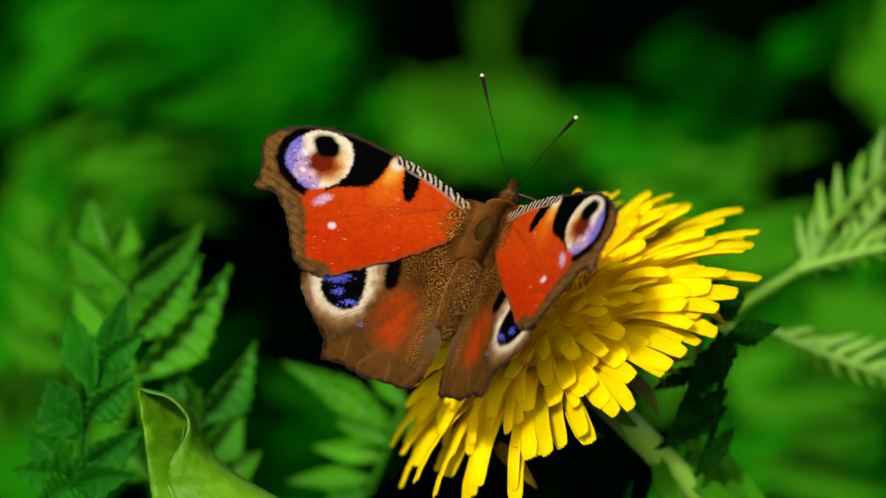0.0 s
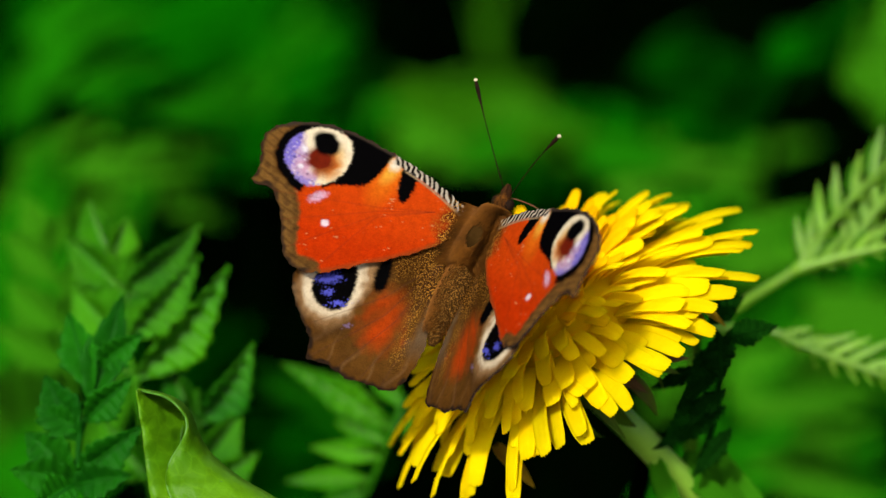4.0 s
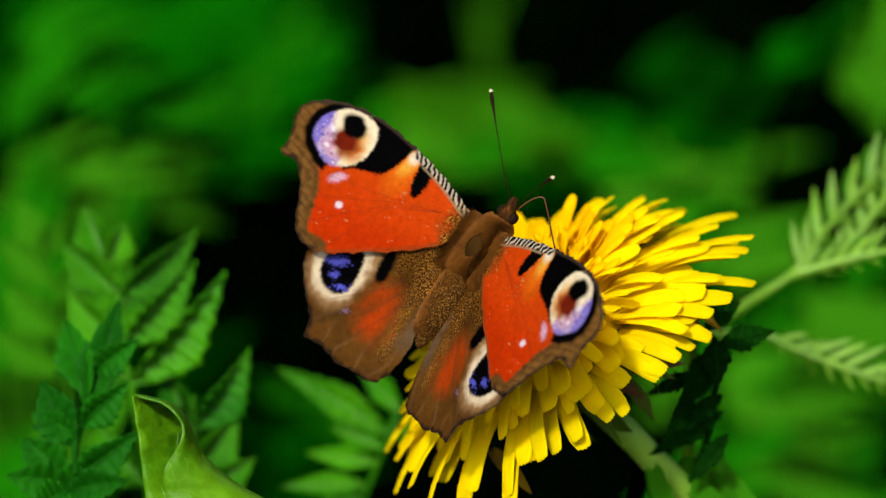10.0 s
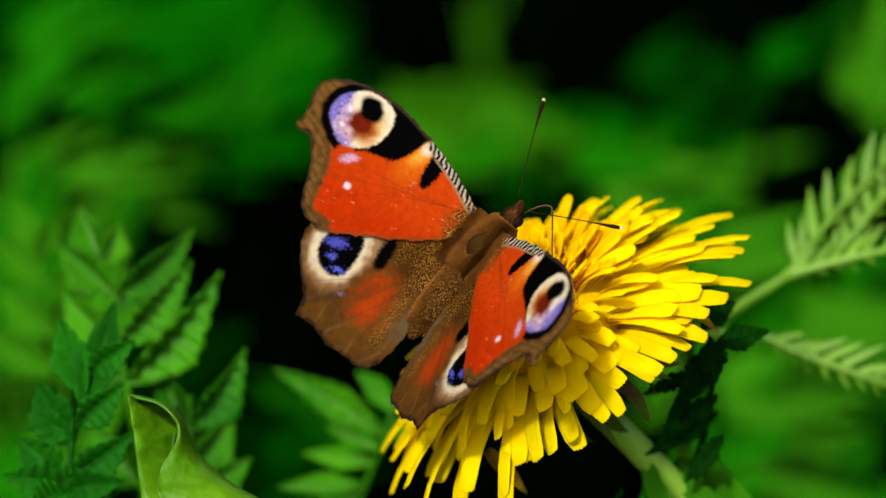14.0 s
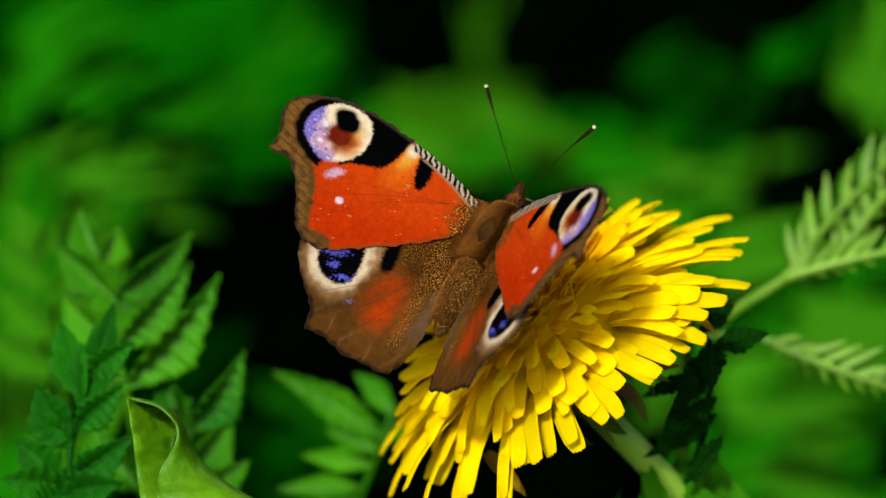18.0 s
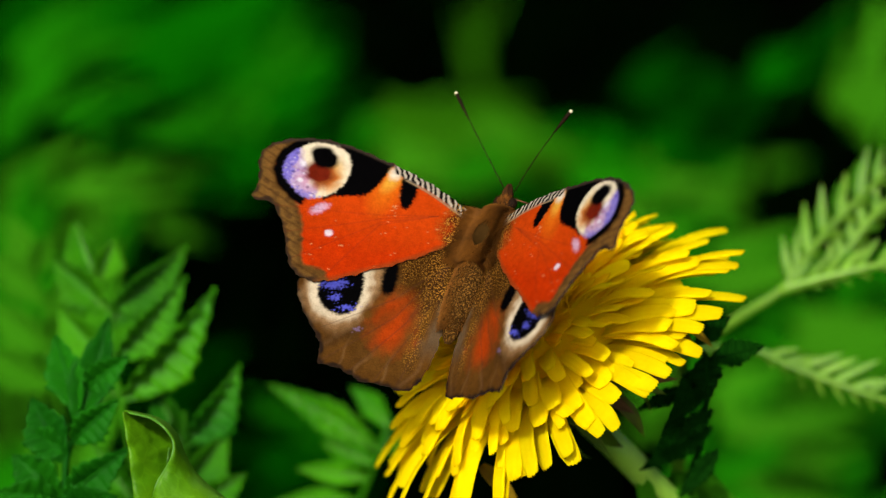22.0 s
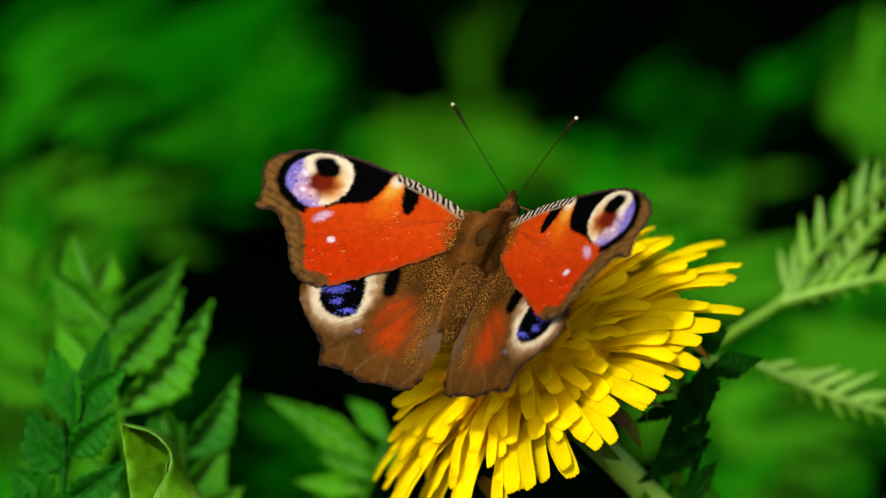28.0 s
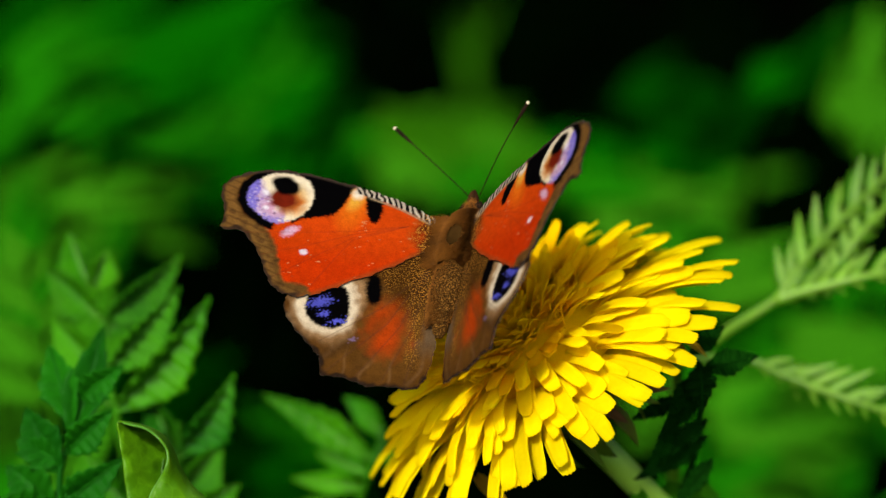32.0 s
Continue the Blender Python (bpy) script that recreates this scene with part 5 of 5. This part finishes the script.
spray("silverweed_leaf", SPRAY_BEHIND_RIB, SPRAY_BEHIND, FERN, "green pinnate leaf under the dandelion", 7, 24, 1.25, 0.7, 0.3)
spray("silverweed_leaf", SPRAY_DARK_RIB, SPRAY_DARK, LEAF_SHADED, "pinnate leaf under the dandelion head, the head's shade put into its dark green", 5, 4, 0.95, 0.3)
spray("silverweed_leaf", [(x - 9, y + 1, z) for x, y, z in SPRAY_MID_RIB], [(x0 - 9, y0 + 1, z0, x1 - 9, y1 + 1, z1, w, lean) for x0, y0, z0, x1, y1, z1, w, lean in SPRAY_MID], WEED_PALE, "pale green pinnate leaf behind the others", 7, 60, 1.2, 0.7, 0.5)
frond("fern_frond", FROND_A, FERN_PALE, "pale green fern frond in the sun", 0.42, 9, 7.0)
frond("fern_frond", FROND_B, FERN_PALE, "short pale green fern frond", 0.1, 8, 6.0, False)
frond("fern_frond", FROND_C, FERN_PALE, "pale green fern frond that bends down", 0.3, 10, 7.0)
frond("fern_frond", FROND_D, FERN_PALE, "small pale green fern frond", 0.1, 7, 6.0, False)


def curled_leaf():
    """A broad leaf whose far half rolls over towards the camera: near edge, fold and margin, from the tip to the stalk."""
    NEAR = ((-39.3, -18.3), (-39.2, -19.2), (-39.1, -20.7), (-38.8, -22.5), (-38.5, -24.7), (-38.3, -26.6), (-38.1, -28.4), (-37.9, -30.3), (-37.6, -32.1), (-36.9, -35.0), (-35.8, -38.0))
    FOLD = ((-39.3, -18.3), (-37.5, -18.6), (-34.7, -19.3), (-32.8, -21.0), (-32.2, -22.6), (-31.4, -24.7), (-29.4, -27.6), (-25.5, -30.4), (-21.9, -32.3), (-17.0, -35.4), (-13.4, -38.4))
    MARGIN = ((-39.3, -18.3), (-37.5, -18.6), (-34.8, -19.2), (-32.9, -21.0), (-32.4, -22.9), (-33.2, -25.0), (-34.7, -27.1), (-35.4, -29.6), (-34.7, -31.7), (-33.2, -34.6), (-31.4, -37.5))
    o = at(-30, -44, 0)
    root = to_ground(o)[::-1]
    s = thing("broad_leaf", Matrix.Translation(root[0]), "fresh green broad leaf with its far half rolled over", "leaf")
    part("stalk", tube([p - root[0] for p in root] + [at(-27, -38.5, 1) - root[0]], [0.0013] * (len(root) + 1), 8), STEM, s)
    rows, cols, turn = 60, 44, 0.55

    def eased(line):
        a = np.array(line)
        at_row = np.linspace(0, len(a) - 1, rows + 1)
        return np.stack([np.convolve(np.pad(np.interp(at_row, range(len(a)), a[:, k]), 3, mode="reflect", reflect_type="odd"), np.ones(7) / 7, "valid") for k in (0, 1)], 1)

    near, fold, margin = eased(NEAR), eased(FOLD), eased(MARGIN)
    top = []
    for i in range(rows + 1):
        g = min(1, i / rows * 4.0)
        for j in range(cols + 1):
            q = j / cols
            if q < turn:
                a = q / turn
                x, y = near[i] + (fold[i] - near[i]) * math.sin(a * math.pi / 2)
                z = 2.0 - 2.0 * a - 4.4 * g * math.sin(math.pi * a ** 1.4)
            else:
                a = (q - turn) / (1 - turn)
                x, y = fold[i] + (margin[i] - fold[i]) * (1 - math.cos(a * math.pi / 2))
                z = (0.8 + 5.2 * g) * math.sin(a * math.pi / 2)
            z += 0.16 * math.sin(i * 0.55 + 6 * q) + 0.20 * math.sin(i * 0.95 - 14 * q + 1) * math.sin(math.pi * q) + 0.32 * noise.noise(Vector((x * 0.75, y * 0.75, 3.0))) + 0.16 * noise.noise(Vector((x * 1.7, y * 1.7, 9.0)))
            top.append(at(x, y, z) - root[0])
    n, c = len(top), cols + 1
    faces = [(i * c + j, (i + 1) * c + j, (i + 1) * c + j + 1, i * c + j + 1) for i in range(rows) for j in range(cols)]
    sheet = mesh_of("sheet", top, faces, CURL)
    verts = top + [v.co - v.normal * 0.00022 for v in sheet.vertices]
    bpy.data.meshes.remove(sheet)
    full = faces + [tuple(n + k for k in f[::-1]) for f in faces]
    for i in range(rows):
        full += [(i * c, n + i * c, n + (i + 1) * c, (i + 1) * c), (i * c + cols, (i + 1) * c + cols, n + (i + 1) * c + cols, n + i * c + cols)]
    part("blade", mesh_of("blade", verts, full, CURL), None, s, "glossy green blade")
    lip = [top[i * c + cols] for i in range(2, rows + 1)]
    part("margin", tube(lip, [0.00017] * len(lip), 6), MIDRIB, s, "pale rolled margin")
    to_eye = (EYE - at(-36, -28, 4)).normalized() * 0.00004
    for k, (i0, j0, i1, j1) in enumerate(((24, 13, 44, 3), (28, 18, 54, 4), (34, 42, 50, 27), (42, 42, 58, 27))):
        pts = []
        for q in range(13):
            f = q / 12
            i, j = i0 + (i1 - i0) * f + 0.8 * math.sin(7 * f + k), j0 + (j1 - j0) * f
            pts.append(top[int(round(min(rows, i))) * c + int(round(j))] + to_eye)
        pts = [pts[0]] + [(a + b * 2 + d) / 4 for a, b, d in zip(pts, pts[1:], pts[2:])] + [pts[-1]]
        part("vein", tube(pts, [0.00010 - 0.000004 * q for q in range(13)], 5), MIDRIB, s)


curled_leaf()


# ---- plants behind ----
def weed(x, y, z, length, width, turn, look_of, lean):
    """A broad meadow leaf on a stalk that rises from the soil."""
    # p and m are coloured as if sunlit, d and u as if shaded.
    mats = {"w": (WEED, "deep green broad leaves of a meadow plant"), "p": (WEED_PALE, "leaves of a meadow plant, coloured pale for sunlight"),
            "m": (WEED_MID, "leaves of a meadow plant, coloured mid-green for sunlight"), "o": (WEED_OLIVE, "olive green leaves of a meadow plant"), "d": (WEED_SHADED, "leaves of a meadow plant, coloured dim green for shade"), "u": (UNDER_SHADED, "leaves of a meadow plant, coloured near-black for shade")}
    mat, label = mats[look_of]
    c = at(x, y, z)
    c.z = max(c.z, 0.015)
    way = (SUBJECT.to_3x3() @ Vector((math.cos(radians(turn)), math.sin(radians(turn)), 0)))
    a = c - way * length / 2000
    a.z = max(a.z, 0.004)
    s = thing("meadow_plant", Matrix.Translation((a.x, a.y, -0.006)), label, "plant", "meadow plants behind the flower")
    o = s.matrix_basis.translation
    rng = random.Random(int(abs(x) * 7 + abs(y) * 13 + length))
    st = bezier(Vector((0, 0, 0)), Vector((0, 0, a.z * 0.4)), a - o - way * min(0.02, a.z * 0.3), a - o, 8)
    part("stalk", tube(st, [0.0012] * 9, 6), UNDER_SHADED, s)
    side = way.cross(EYE - c).normalized()
    for k in range(5):
        off = (k - 2) / 2 * width / 2000 * 0.75
        l2 = length / 1000 * rng.uniform(0.55, 1.0)
        w2 = (way + side * rng.uniform(-0.4, 0.4) + side * off * 8).normalized()
        b = a + side * off + way * length / 1000 * rng.uniform(0, 0.35) + (EYE - c).normalized() * 0.003 * k
        facing = (EYE - c).normalized() * (1 - lean) + SUN_WAY * (0.4 + lean) + Vector((rng.uniform(-0.7, 0.7), rng.uniform(-0.5, 0.5), rng.uniform(-0.5, 0.4)))
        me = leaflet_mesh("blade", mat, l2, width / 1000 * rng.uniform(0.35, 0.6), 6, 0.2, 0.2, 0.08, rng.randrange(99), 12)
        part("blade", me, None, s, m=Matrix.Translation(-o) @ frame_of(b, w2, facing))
    return s


for row in WEEDS:
    weed(*row)


def undergrowth():
    """Low leaves and blades that cover the soil; their near-black colour holds the shade."""
    rng = random.Random(12)
    verts, faces = [], []
    for _ in range(5200):
        x, y = rng.uniform(-0.35, 0.35), rng.uniform(-0.12, 0.75)
        h, w = rng.uniform(0.012, 0.05), rng.uniform(0.0025, 0.009)
        a = rng.uniform(0, 6.283)
        d = Vector((math.cos(a), math.sin(a), 0))
        sd = Vector((-d.y, d.x, 0)) * w / 2
        b = Vector((x, y, -0.008))
        k = len(verts)
        p = [b, b + d * h * 0.25 + Vector((0, 0, h * 0.55)), b + d * h * 0.75 + Vector((0, 0, h * 0.9)), b + d * h * 1.2 + Vector((0, 0, h * 0.8))]
        for j, q in enumerate(p):
            f = (0.35, 1, 0.8, 0.05)[j]
            verts += [q - sd * f, q + sd * f]
        for j in range(3):
            faces.append((k + 2 * j, k + 2 * j + 1, k + 2 * j + 3, k + 2 * j + 2))
    me = mesh_of("undergrowth", verts, faces, UNDER_SHADED)
    tagged(new("undergrowth", me), "low undergrowth over the soil, shade put into its near-black green", "grass", kind="stuff")


undergrowth()


# ---- what moves ----
def motions():
    walk(FLY["butterfly"], [(r[0], pose(r[1] / 1000, r[2] / 1000, r[3] / 1000, *r[4:7])) for r in BODY])
    walk(FLY["proboscis"], [(t, pose(0.0013, 0.0074, -0.0003, rx, 0, rz)) for t, rx, rz in ((0, -78, -42), (5.5, -78, -38), (7, -12, -20), (12, 0, -10), (14.5, -10, -18), (16.5, -78, -42), (32, -78, -42))])
    for s in (-1, 1):
        hinge = (s * 0.0016, 0, 0.0008)
        k = 0 if s < 0 else 1
        walk(FLY[f"fore{s}"], [(r[0], pose(*hinge, 0, -s * r[7 + k], 0) @ pose(0, 0, 0.00012, 0, 0, s * r[11 + k])) for r in BODY])
        walk(FLY[f"hind{s}"], [(r[0], pose(*hinge, 0, -s * min(r[9 + k], r[7 + k]), 0) @ pose(0, 0, -0.00022, 0, 0, s * r[13 + k])) for r in BODY])
        rows = ANT_LEFT if s < 0 else ANT_RIGHT
        walk(FLY[f"antenna{s}"], [(t, frame_of(Vector((0.0012 + s * 0.0007, 0.0079, 0.0009)), (a, b, c), (0, 0, 1))) for t, a, b, c in rows])


motions()
